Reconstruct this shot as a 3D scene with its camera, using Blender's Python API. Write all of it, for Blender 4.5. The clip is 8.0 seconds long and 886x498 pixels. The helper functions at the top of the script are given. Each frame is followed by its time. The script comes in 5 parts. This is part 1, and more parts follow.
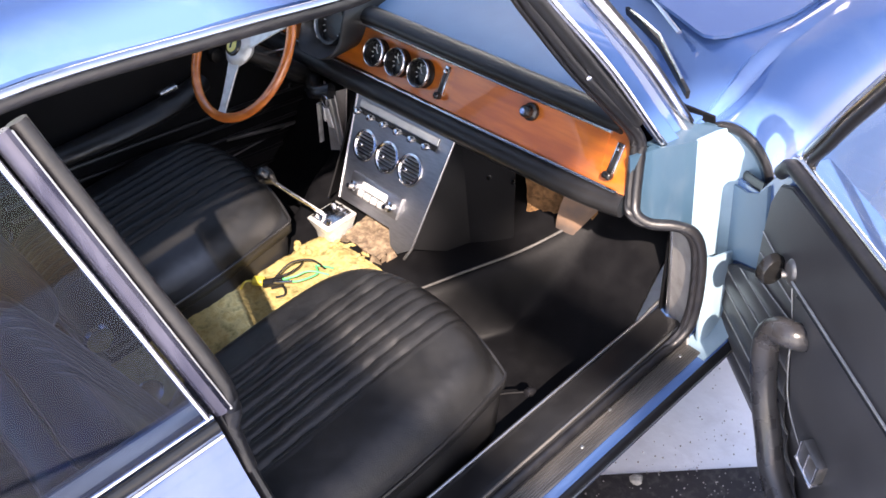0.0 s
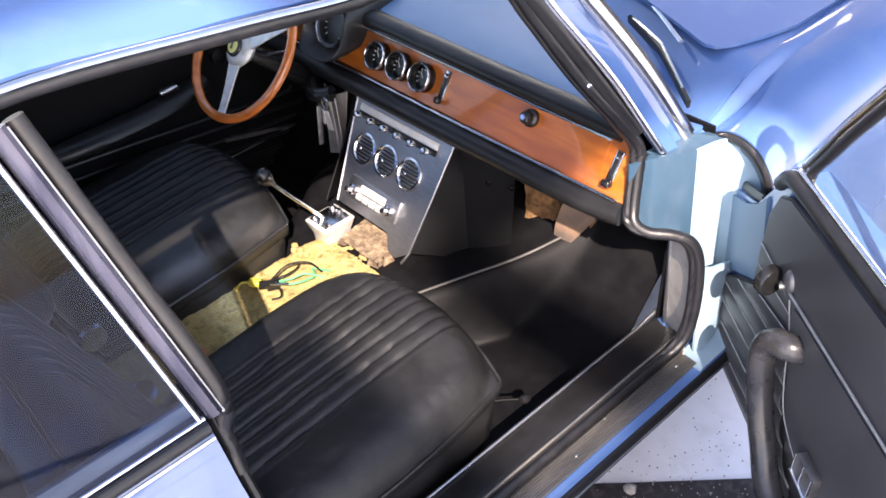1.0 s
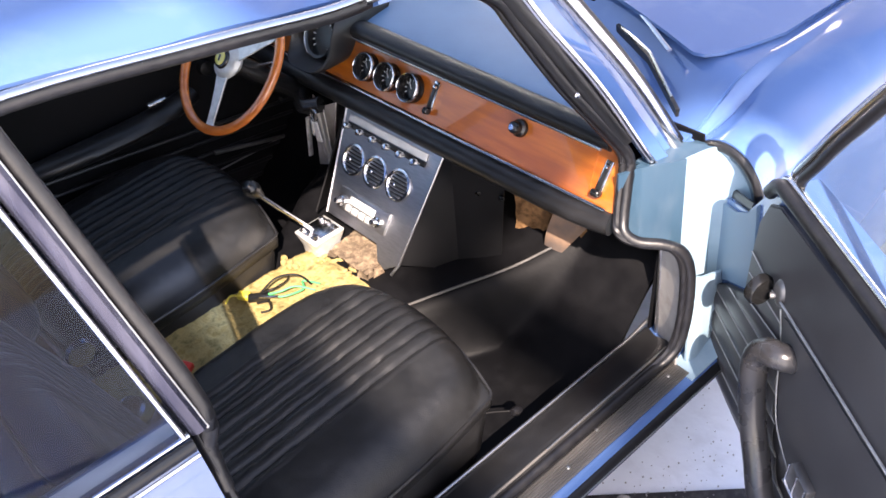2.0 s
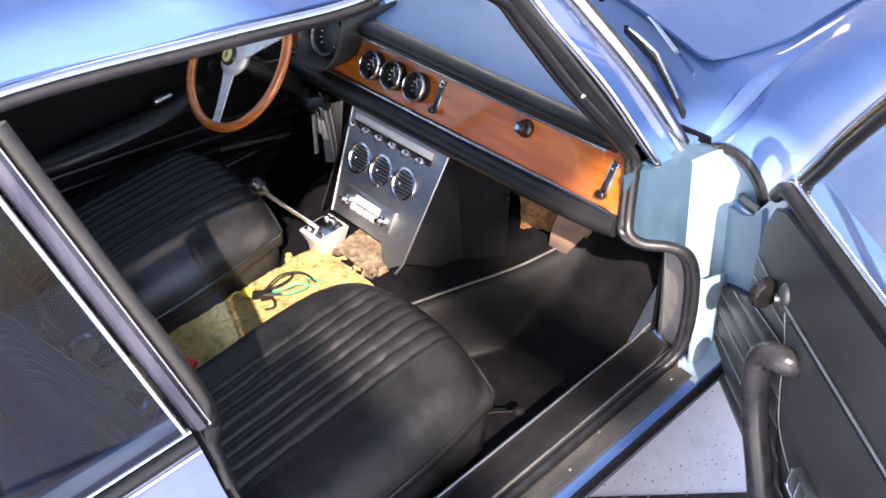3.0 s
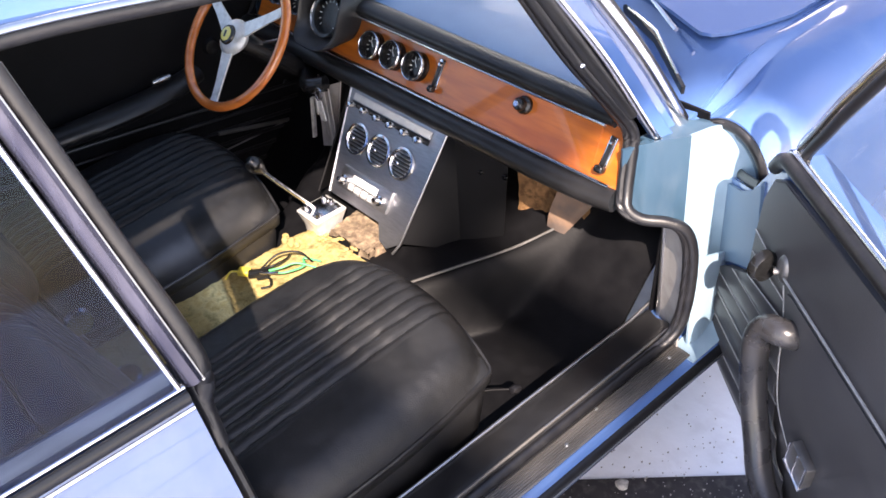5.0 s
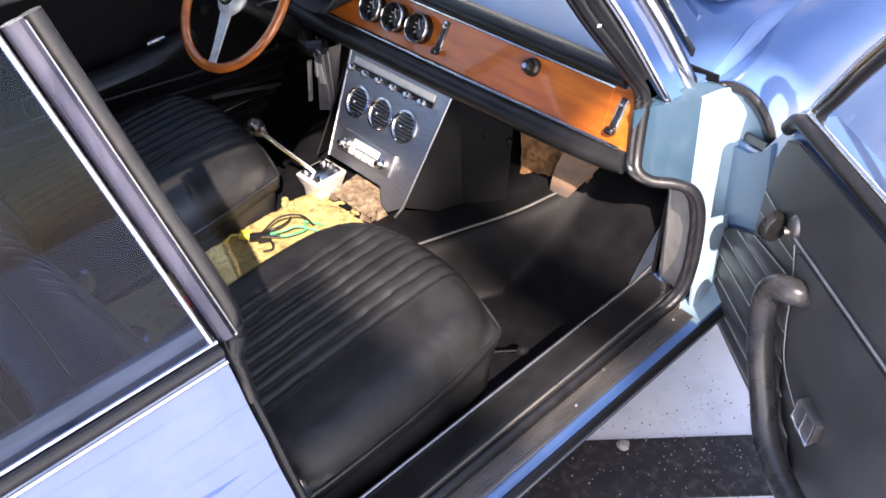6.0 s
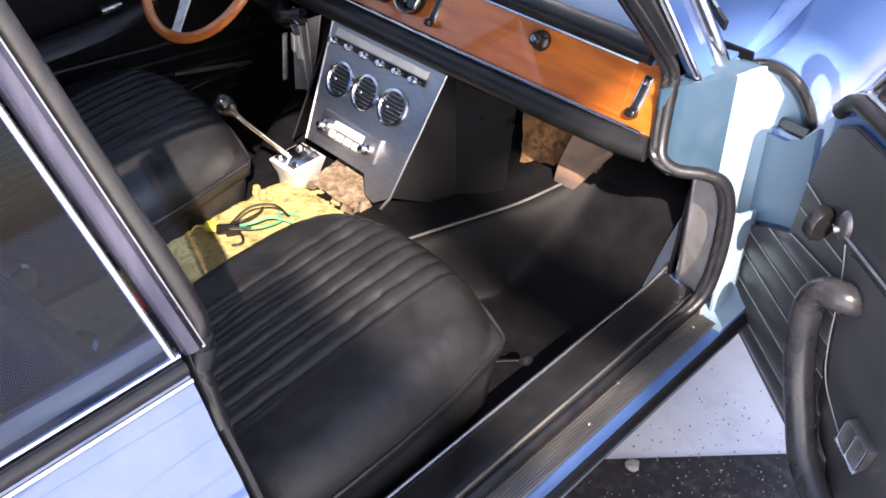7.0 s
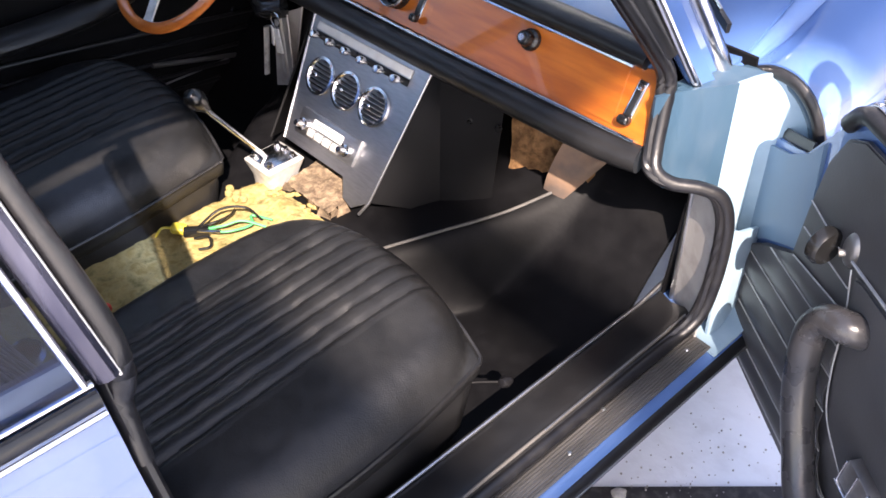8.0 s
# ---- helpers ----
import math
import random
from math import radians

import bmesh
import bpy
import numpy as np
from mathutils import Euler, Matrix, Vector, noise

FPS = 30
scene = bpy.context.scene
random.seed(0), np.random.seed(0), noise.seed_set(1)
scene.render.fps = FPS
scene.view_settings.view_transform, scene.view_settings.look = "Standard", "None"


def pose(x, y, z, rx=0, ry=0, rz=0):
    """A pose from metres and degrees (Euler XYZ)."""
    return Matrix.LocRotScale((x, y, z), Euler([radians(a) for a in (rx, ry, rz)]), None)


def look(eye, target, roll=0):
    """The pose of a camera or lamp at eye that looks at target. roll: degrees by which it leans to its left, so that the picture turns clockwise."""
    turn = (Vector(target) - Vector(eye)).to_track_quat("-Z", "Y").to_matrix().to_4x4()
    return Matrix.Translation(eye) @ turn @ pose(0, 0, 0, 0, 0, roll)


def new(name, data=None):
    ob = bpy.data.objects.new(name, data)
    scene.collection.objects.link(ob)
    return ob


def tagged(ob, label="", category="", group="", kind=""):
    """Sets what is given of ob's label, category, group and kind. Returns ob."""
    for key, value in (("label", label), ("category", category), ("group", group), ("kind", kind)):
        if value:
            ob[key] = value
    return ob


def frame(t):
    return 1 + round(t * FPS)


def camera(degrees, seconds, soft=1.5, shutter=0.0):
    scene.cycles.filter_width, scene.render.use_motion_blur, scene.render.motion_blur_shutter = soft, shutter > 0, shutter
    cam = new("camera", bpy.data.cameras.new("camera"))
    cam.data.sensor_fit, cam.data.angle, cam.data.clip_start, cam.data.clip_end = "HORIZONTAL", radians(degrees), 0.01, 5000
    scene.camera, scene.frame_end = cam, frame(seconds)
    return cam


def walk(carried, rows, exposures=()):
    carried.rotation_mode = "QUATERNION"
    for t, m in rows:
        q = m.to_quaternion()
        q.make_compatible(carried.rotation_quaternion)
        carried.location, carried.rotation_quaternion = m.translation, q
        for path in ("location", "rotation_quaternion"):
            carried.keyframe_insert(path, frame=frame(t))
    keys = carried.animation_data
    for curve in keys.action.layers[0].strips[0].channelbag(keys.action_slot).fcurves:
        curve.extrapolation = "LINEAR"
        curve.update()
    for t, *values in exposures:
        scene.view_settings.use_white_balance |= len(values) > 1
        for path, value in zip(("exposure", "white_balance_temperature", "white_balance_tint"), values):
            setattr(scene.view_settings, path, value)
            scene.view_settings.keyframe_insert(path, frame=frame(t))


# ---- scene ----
cam = camera(48.99, 8.0, soft=1.6)
# seconds, place, turn in degrees
PATH = [
    (0.0, 1.6079, -1.1240, 1.8847, 49.971, 6.035, 47.020),
    (0.5, 1.6030, -1.1269, 1.8795, 49.929, 5.470, 47.439),
    (1.0, 1.6061, -1.1180, 1.8808, 50.314, 5.182, 47.662),
    (1.5, 1.6049, -1.1054, 1.8749, 50.806, 5.526, 46.904),
    (3.0, 1.6058, -1.0974, 1.8739, 50.830, 5.059, 47.852),
    (3.5, 1.6153, -1.1022, 1.8727, 51.107, 4.947, 47.781),
    (4.0, 1.6244, -1.1098, 1.8659, 51.769, 4.581, 48.062),
    (5.5, 1.6331, -1.1690, 1.7927, 51.369, 4.645, 47.885),
    (6.0, 1.5782, -1.2151, 1.7926, 50.087, 3.073, 46.258),
    (6.5, 1.5046, -1.2118, 1.7452, 49.876, 2.143, 45.531),
    (7.0, 1.3992, -1.1385, 1.6394, 49.883, 1.125, 44.988),
    (7.5, 1.3450, -1.0695, 1.5802, 49.807, 0.694, 45.000),
    (8.0, 1.3629, -1.0214, 1.5819, 49.705, 0.417, 46.416),
]
EXPOSURE = [(0.0, 2.05, 7500, 21), (8.0, 2.05, 7500, 21)]
walk(cam, [(t, pose(x, y, z, rx, ry, rz)) for t, x, y, z, rx, ry, rz in PATH], EXPOSURE)

# ---- light ----
SUN_DIR = Vector((0.90, -0.60, 1.0)).normalized()
world = bpy.data.worlds.new("sky")
scene.world = world
world.use_nodes = True
wn = world.node_tree.nodes
sky = wn.new("ShaderNodeTexSky")
sky.sky_type = "NISHITA"
sky.sun_disc = False
sky.sun_elevation = math.asin(SUN_DIR.z)
sky.sun_rotation = math.atan2(SUN_DIR.x, SUN_DIR.y)
wn["Background"].inputs["Strength"].default_value = 0.15
world.node_tree.links.new(sky.outputs["Color"], wn["Background"].inputs["Color"])
sun_data = bpy.data.lights.new("sun", "SUN")
sun_data.energy = 5.0
sun_data.angle = radians(0.6)
sun_data.color = (1.0, 0.96, 0.9)
sun = new("sun", sun_data)
sun.matrix_world = look(SUN_DIR * 30, (0, 0, 0))

# ---- materials ----


def material(name, color, rough=0.5, metal=0.0, color2=None, scale=20.0, bump=0.0, bump_scale=60.0, coat=0.0, rough2=None,
             spec=0.5, detail=6.0, stretch=(1, 1, 1), dirt=None, dirt_scale=6.0, dirt_amount=0.3):
    """A surface with a colour that varies at two scales, uneven gloss and a fine relief."""
    mat = bpy.data.materials.new(name)
    mat.use_nodes = True
    nt = mat.node_tree
    nodes, links = nt.nodes, nt.links
    bsdf = nodes["Principled BSDF"]
    bsdf.inputs["Metallic"].default_value = metal
    bsdf.inputs["Specular IOR Level"].default_value = spec
    bsdf.inputs["Coat Weight"].default_value = coat
    bsdf.inputs["Coat Roughness"].default_value = 0.03
    bsdf.inputs["Coat IOR"].default_value = 1.75
    tc = nodes.new("ShaderNodeTexCoord")
    mp = nodes.new("ShaderNodeMapping")
    mp.inputs["Scale"].default_value = stretch
    links.new(tc.outputs["Object"], mp.inputs["Vector"])
    n1 = nodes.new("ShaderNodeTexNoise")
    n1.inputs["Scale"].default_value, n1.inputs["Detail"].default_value = scale, detail
    links.new(mp.outputs["Vector"], n1.inputs["Vector"])
    ramp = nodes.new("ShaderNodeValToRGB")
    c2 = color2 or tuple(min(1, c * 1.25) for c in color)
    ramp.color_ramp.elements[0].position, ramp.color_ramp.elements[1].position = 0.35, 0.68
    ramp.color_ramp.elements[0].color = (*color, 1)
    ramp.color_ramp.elements[1].color = (*c2, 1)
    links.new(n1.outputs["Fac"], ramp.inputs["Fac"])
    out = ramp.outputs["Color"]
    if dirt:
        n2 = nodes.new("ShaderNodeTexNoise")
        n2.inputs["Scale"].default_value, n2.inputs["Detail"].default_value = dirt_scale, 8
        links.new(mp.outputs["Vector"], n2.inputs["Vector"])
        r2 = nodes.new("ShaderNodeMapRange")
        r2.inputs["From Min"].default_value, r2.inputs["From Max"].default_value = 0.5, 0.72
        r2.inputs["To Max"].default_value = dirt_amount
        links.new(n2.outputs["Fac"], r2.inputs["Value"])
        mix = nodes.new("ShaderNodeMix")
        mix.data_type = "RGBA"
        links.new(r2.outputs["Result"], mix.inputs["Factor"])
        links.new(out, mix.inputs["A"])
        mix.inputs["B"].default_value = (*dirt, 1)
        out = mix.outputs["Result"]
    links.new(out, bsdf.inputs["Base Color"])
    rr = nodes.new("ShaderNodeMapRange")
    rr.inputs["To Min"].default_value, rr.inputs["To Max"].default_value = rough, rough2 if rough2 is not None else min(1, rough * 1.3)
    links.new(n1.outputs["Fac"], rr.inputs["Value"])
    links.new(rr.outputs["Result"], bsdf.inputs["Roughness"])
    if bump:
        nb = nodes.new("ShaderNodeTexNoise")
        nb.inputs["Scale"].default_value, nb.inputs["Detail"].default_value = bump_scale, 5
        links.new(mp.outputs["Vector"], nb.inputs["Vector"])
        bp = nodes.new("ShaderNodeBump")
        bp.inputs["Strength"].default_value, bp.inputs["Distance"].default_value = bump, 0.004
        links.new(nb.outputs["Fac"], bp.inputs["Height"])
        links.new(bp.outputs["Normal"], bsdf.inputs["Normal"])
    return mat


def glass_material(name, tint, rough=0.0, shine_base=0.03, shine_edge=0.4):
    """Thin clear pane: mostly seen through, with real gloss."""
    mat = bpy.data.materials.new(name)
    mat.use_nodes = True
    nodes, links = mat.node_tree.nodes, mat.node_tree.links
    nodes.remove(nodes["Principled BSDF"])
    clear = nodes.new("ShaderNodeBsdfTransparent")
    clear.inputs["Color"].default_value = (*tint, 1)
    shine = nodes.new("ShaderNodeBsdfGlossy")
    shine.inputs["Roughness"].default_value = rough
    lw = nodes.new("ShaderNodeLayerWeight")
    lw.inputs["Blend"].default_value = 0.5
    pw = nodes.new("ShaderNodeMath")
    pw.operation = "POWER"
    pw.inputs[1].default_value = 4.0
    links.new(lw.outputs["Facing"], pw.inputs[0])
    fr = nodes.new("ShaderNodeMath")
    fr.operation = "MULTIPLY_ADD"
    fr.inputs[1].default_value, fr.inputs[2].default_value = shine_edge, shine_base
    links.new(pw.outputs[0], fr.inputs[0])
    mix = nodes.new("ShaderNodeMixShader")
    links.new(fr.outputs[0], mix.inputs["Fac"])
    links.new(clear.outputs["BSDF"], mix.inputs[1])
    links.new(shine.outputs["BSDF"], mix.inputs[2])
    links.new(mix.outputs["Shader"], nodes["Material Output"].inputs["Surface"])
    return mat


PAINT = material("blue_paint", (0.058, 0.125, 0.3), 0.2, 0.0, (0.063, 0.133, 0.315), 3, 0.02, 400, coat=1.0, spec=0.2, dirt=(0.3, 0.36, 0.42), dirt_scale=9, dirt_amount=0.12)
# Body blue darkened so the jamb looks shaded; the noise adds worn streaks.
PAINT_SHADED = material("shaded_blue_jamb_paint", (0.022, 0.052, 0.085), 0.35, 0.0, (0.034, 0.072, 0.11), 9, 0.05, 120, coat=0.15, stretch=(1, 1, 0.3), dirt=(0.1, 0.13, 0.16), dirt_scale=25, dirt_amount=0.2)
CHROME = material("chrome", (0.72, 0.72, 0.74), 0.1, 1.0, (0.6, 0.6, 0.62), 40, 0.03, 90, rough2=0.3)
ALU = material("brushed_aluminium", (0.42, 0.42, 0.43), 0.32, 1.0, (0.5, 0.5, 0.51), 60, 0.06, 200, stretch=(1, 1, 8), dirt=(0.2, 0.19, 0.18), dirt_scale=30, dirt_amount=0.3)
BARE = material("cast_aluminium", (0.6, 0.6, 0.59), 0.45, 0.6, (0.72, 0.72, 0.7), 70, 0.25, 160, dirt=(0.25, 0.23, 0.2), dirt_scale=40, dirt_amount=0.5)
# Black leatherette with the sky's blue reflection mixed into its colour.
REARLEATHER = material("sky_blued_leatherette", (0.014, 0.02, 0.032), 0.34, 0.0, (0.02, 0.028, 0.042), 10, 0.0, 300, rough2=0.44, spec=0.4)
LEATHER = material("black_leatherette", (0.008, 0.0082, 0.0088), 0.32, 0.0, (0.014, 0.0142, 0.015), 14, 0.25, 420, rough2=0.42, spec=0.33, dirt=(0.022, 0.0228, 0.0236), dirt_scale=7, dirt_amount=0.22)
VINYL = material("black_vinyl", (0.009, 0.009, 0.0098), 0.28, 0.0, (0.015, 0.015, 0.016), 18, 0.12, 350, rough2=0.42, spec=0.4)
RUBBER = material("black_rubber", (0.005, 0.005, 0.0065), 0.32, 0.0, (0.008, 0.008, 0.0095), 30, 0.1, 150, rough2=0.46, spec=0.5, dirt=(0.03, 0.029, 0.028), dirt_scale=60, dirt_amount=0.18)
CARPET = material("black_floor_mat", (0.003, 0.003, 0.0036), 0.45, 0.0, (0.005, 0.005, 0.0058), 25, 0.12, 120, rough2=0.65, spec=0.1, dirt=(0.007, 0.007, 0.007), dirt_scale=9, dirt_amount=0.3)
# Black vinyl; the sky reflected in its top is painted as blue base colour.
DASHTOP = material("sky_sheen_vinyl", (0.085, 0.18, 0.33), 0.3, 0.0, (0.10, 0.21, 0.37), 10, 0.0, 300, rough2=0.4, coat=0.25, spec=0.6)
PANEL = material("black_board", (0.004, 0.004, 0.0045), 0.5, 0.0, (0.006, 0.006, 0.0068), 9, 0.03, 200, rough2=0.6, spec=0.12)
WOOD = material("orange_varnished_wood", (0.3, 0.072, 0.008), 0.3, 0.0, (0.44, 0.122, 0.014), 6, 0.03, 120, coat=0.35, stretch=(1.2, 9, 9), dirt=(0.2, 0.05, 0.012), dirt_scale=8, dirt_amount=0.4)
RIMWOOD = material("steering_rim_wood", (0.40, 0.10, 0.018), 0.22, 0.0, (0.52, 0.15, 0.03), 22, 0.02, 120, coat=0.5, stretch=(1, 1, 3))
FOAM = material("yellow_foam", (0.24, 0.175, 0.065), 0.9, 0.0, (0.40, 0.32, 0.15), 45, 0.9, 150, dirt=(0.09, 0.075, 0.024), dirt_scale=45, dirt_amount=0.9, spec=0.1)
FELT = material("brown_felt", (0.1, 0.052, 0.024), 0.95, 0.0, (0.26, 0.14, 0.065), 60, 0.9, 160, spec=0.1, dirt=(0.08, 0.05, 0.03), dirt_scale=30, dirt_amount=0.6)
FELTPAD = material("grey_brown_felt", (0.1, 0.07, 0.05), 0.95, 0.0, (0.22, 0.165, 0.11), 70, 0.9, 160, spec=0.1, dirt=(0.06, 0.048, 0.036), dirt_scale=40, dirt_amount=0.6)
CARD = material("tan_card", (0.11, 0.08, 0.065), 0.65, 0.0, (0.24, 0.14, 0.085), 14, 0.15, 90, dirt=(0.07, 0.06, 0.055), dirt_scale=18, dirt_amount=0.5)
CONCRETE = material("pale_painted_floor", (0.68, 0.7, 0.74), 0.42, 0.0, (0.74, 0.76, 0.8), 4, 0.25, 60, dirt=(0.5, 0.5, 0.52), dirt_scale=18, dirt_amount=0.35)
TARBAND = material("dark_band_paint", (0.016, 0.014, 0.015), 0.5, 0.0, (0.03, 0.027, 0.028), 14, 0.3, 90, dirt=(0.12, 0.11, 0.1), dirt_scale=50, dirt_amount=0.5)
SCUFF = material("grey_scuff_metal", (0.15, 0.145, 0.14), 0.35, 0.7, (0.24, 0.23, 0.225), 30, 0.15, 160, stretch=(1, 0.2, 1), dirt=(0.12, 0.1, 0.09), dirt_scale=20, dirt_amount=0.5)
RIB = material("worn_grey_rubber", (0.05, 0.048, 0.046), 0.45, 0.0, (0.1, 0.095, 0.09), 30, 0.2, 160, stretch=(1, 0.2, 1), dirt=(0.03, 0.028, 0.026), dirt_scale=24, dirt_amount=0.6)
# Lighter copy of the black vinyl: grey sheen and sun haze are in the colour.
DOORVINYL = material("haze_lightened_door_vinyl", (0.043, 0.042, 0.044), 0.3, 0.0, (0.062, 0.061, 0.063), 9, 0.1, 350, rough2=0.45, spec=0.5, dirt=(0.06, 0.06, 0.06), dirt_scale=14, dirt_amount=0.25)
# Body blue made pale: direct sun on the hinge corner is in the colour.
PAINT_SUNLIT = material("sunlit_pale_blue_paint", (0.22, 0.33, 0.41), 0.3, 0.0, (0.29, 0.4, 0.48), 14, 0.05, 120, dirt=(0.2, 0.26, 0.32), dirt_scale=30, dirt_amount=0.2)
WORN = material("worn_brushed_steel", (0.03, 0.032, 0.055), 0.24, 0.7, (0.08, 0.082, 0.115), 24, 0.05, 60, stretch=(1, 1, 0.15), dirt=(0.05, 0.05, 0.07), dirt_scale=30, dirt_amount=0.6)
EDGEBLUE = material("grey_blue_paint", (0.085, 0.15, 0.225), 0.35, 0.0, (0.1, 0.17, 0.25), 10, 0.04, 120, dirt=(0.14, 0.18, 0.22), dirt_scale=25, dirt_amount=0.2)
GREYMETAL = material("dull_grey_steel", (0.3, 0.285, 0.27), 0.5, 0.0, (0.38, 0.36, 0.34), 20, 0.1, 100, dirt=(0.12, 0.1, 0.085), dirt_scale=25, dirt_amount=0.4)
DIAL = material("black_dial", (0.008, 0.008, 0.009), 0.25, 0.0, (0.014, 0.014, 0.015), 30)
WHITE = material("white_plastic", (0.7, 0.7, 0.68), 0.4, 0.0, (0.62, 0.62, 0.6), 40)
YELLOW = material("yellow_badge", (0.6, 0.5, 0.06), 0.3, 0.0, (0.55, 0.44, 0.05), 40, coat=0.5)
BRONZE = material("aged_bronze_anodising", (0.16, 0.15, 0.135), 0.38, 0.5, (0.3, 0.28, 0.25), 26, 0.06, 80, stretch=(1, 0.2, 1), dirt=(0.08, 0.075, 0.07), dirt_scale=25, dirt_amount=0.5)
RED = material("red_plastic", (0.55, 0.03, 0.02), 0.35, 0.0, (0.48, 0.025, 0.02), 40)
GREEN = material("green_cable", (0.05, 0.35, 0.12), 0.45)
THREAD = material("pale_grey_thread", (0.3, 0.3, 0.29), 0.6, 0.0, (0.42, 0.42, 0.41), 60, 0.1, 200)
BLACKPL = material("black_plastic", (0.006, 0.006, 0.0065), 0.22, 0.0, (0.01, 0.01, 0.01), 50)
HANDLE = material("worn_black_moulding", (0.028, 0.027, 0.029), 0.2, 0.0, (0.045, 0.044, 0.046), 25, 0.08, 300, rough2=0.36, spec=0.6)
HEADLINER = material("dark_headlining", (0.012, 0.012, 0.014), 0.8, 0.0, (0.018, 0.018, 0.02), 40, 0.0, 200)
STONE = material("grey_crumb", (0.2, 0.19, 0.18), 0.9, 0.0, (0.34, 0.32, 0.3), 90, 0.6, 200)
TYRE = material("tyre_rubber", (0.012, 0.012, 0.012), 0.7, 0.0, (0.02, 0.02, 0.02), 40)
GLASS = glass_material("clear_glass", (0.93, 0.96, 0.95))
# Dark tint and weak gloss put the rear cabin's shade into the pane.
TINTED = glass_material("dark_quarter_glass", (0.44, 0.54, 0.72), 0.0, 0.015, 0.12)

# ---- mesh builders ----


def link_bm(name, bm, mat, parent=None, label="", smooth=True, angle=40):
    bmesh.ops.recalc_face_normals(bm, faces=bm.faces)
    me = bpy.data.meshes.new(name)
    bm.to_mesh(me)
    bm.free()
    if mat:
        me.materials.append(mat)
    if smooth:
        me.polygons.foreach_set("use_smooth", [True] * len(me.polygons))
        me.set_sharp_from_angle(angle=radians(angle))
    ob = new(name, me)
    ob.parent = parent
    if label:
        tagged(ob, label)
    return ob


def part(name, bm, mat, parent, label="", smooth=True, angle=40):
    return link_bm(name, bm, mat, parent, label, smooth, angle)


def thing(name, label, category, group="", place=(0, 0, 0)):
    ob = new(name)
    ob.location = place
    ob.empty_display_size = 0.05
    return tagged(ob, label, category, group)


def merge(bm, other):
    me = bpy.data.meshes.new("tmp")
    other.to_mesh(me)
    other.free()
    bm.from_mesh(me)
    bpy.data.meshes.remove(me)
    return bm


def box(sx, sy, sz, m=None, bevel=0.004, seg=2):
    bm = bmesh.new()
    bmesh.ops.create_cube(bm, size=1, matrix=Matrix.Diagonal((sx, sy, sz, 1)))
    if bevel:
        bmesh.ops.bevel(bm, geom=bm.edges[:], offset=min(bevel, 0.45 * min(sx, sy, sz)), segments=seg, affect="EDGES", profile=0.5)
    if m:
        bm.transform(m)
    return bm


def ring_mesh(rings, closed_ring=True, closed_path=False, caps=True):
    """Skin over rings of equal length."""
    bm = bmesh.new()
    rows = [[bm.verts.new(p) for p in r] for r in rings]
    k, n = len(rows[0]), len(rows)
    for i in range(n if closed_path else n - 1):
        a, b = rows[i], rows[(i + 1) % n]
        for j in range(k if closed_ring else k - 1):
            bm.faces.new((a[j], a[(j + 1) % k], b[(j + 1) % k], b[j]))
    if caps and closed_ring and not closed_path:
        bm.faces.new(rows[0][::-1])
        bm.faces.new(rows[-1])
    return bm


def smooth_path(pts, n=6, closed=False):
    """A Catmull-Rom path through the points."""
    pts = [Vector(p) for p in pts]
    out = []
    m = len(pts)
    for i in range(m if closed else m - 1):
        p1, p2 = pts[i], pts[(i + 1) % m]
        p0 = pts[i - 1] if (i > 0 or closed) else p1 * 2 - p2
        p3 = pts[(i + 2) % m] if (i + 2 < m or closed) else p2 * 2 - p1
        for j in range(n):
            t = j / n
            out.append(0.5 * ((2 * p1) + (p2 - p0) * t + (2 * p0 - 5 * p1 + 4 * p2 - p3) * t * t + (3 * p1 - p0 - 3 * p2 + p3) * t ** 3))
    if not closed:
        out.append(pts[-1])
    return out


def sweep(pts, profile, up=(0, 0, 1), closed=False, caps=True):
    """Sweep a closed 2D profile (side, up) along a path."""
    pts = [Vector(p) for p in pts]
    n = len(pts)
    rings = []
    up = Vector(up)
    for i, p in enumerate(pts):
        a = pts[(i + 1) % n] if (closed or i + 1 < n) else p
        b = pts[i - 1] if (closed or i > 0) else p
        d = (a - b).normalized()
        s = d.cross(up)
        s = s.normalized() if s.length > 1e-4 else Vector((1, 0, 0))
        w = s.cross(d).normalized()
        prof = profile(i / max(1, n - 1)) if callable(profile) else profile
        rings.append([p + s * x + w * y for x, y in prof])
    return ring_mesh(rings, True, closed, caps)


def oval(rx, ry=None, n=10):
    ry = ry or rx
    return [(rx * math.cos(2 * math.pi * k / n), ry * math.sin(2 * math.pi * k / n)) for k in range(n)]


def tube(pts, r, n=10, closed=False, up=(0, 0, 1)):
    return sweep(pts, oval(r, r, n), up, closed)


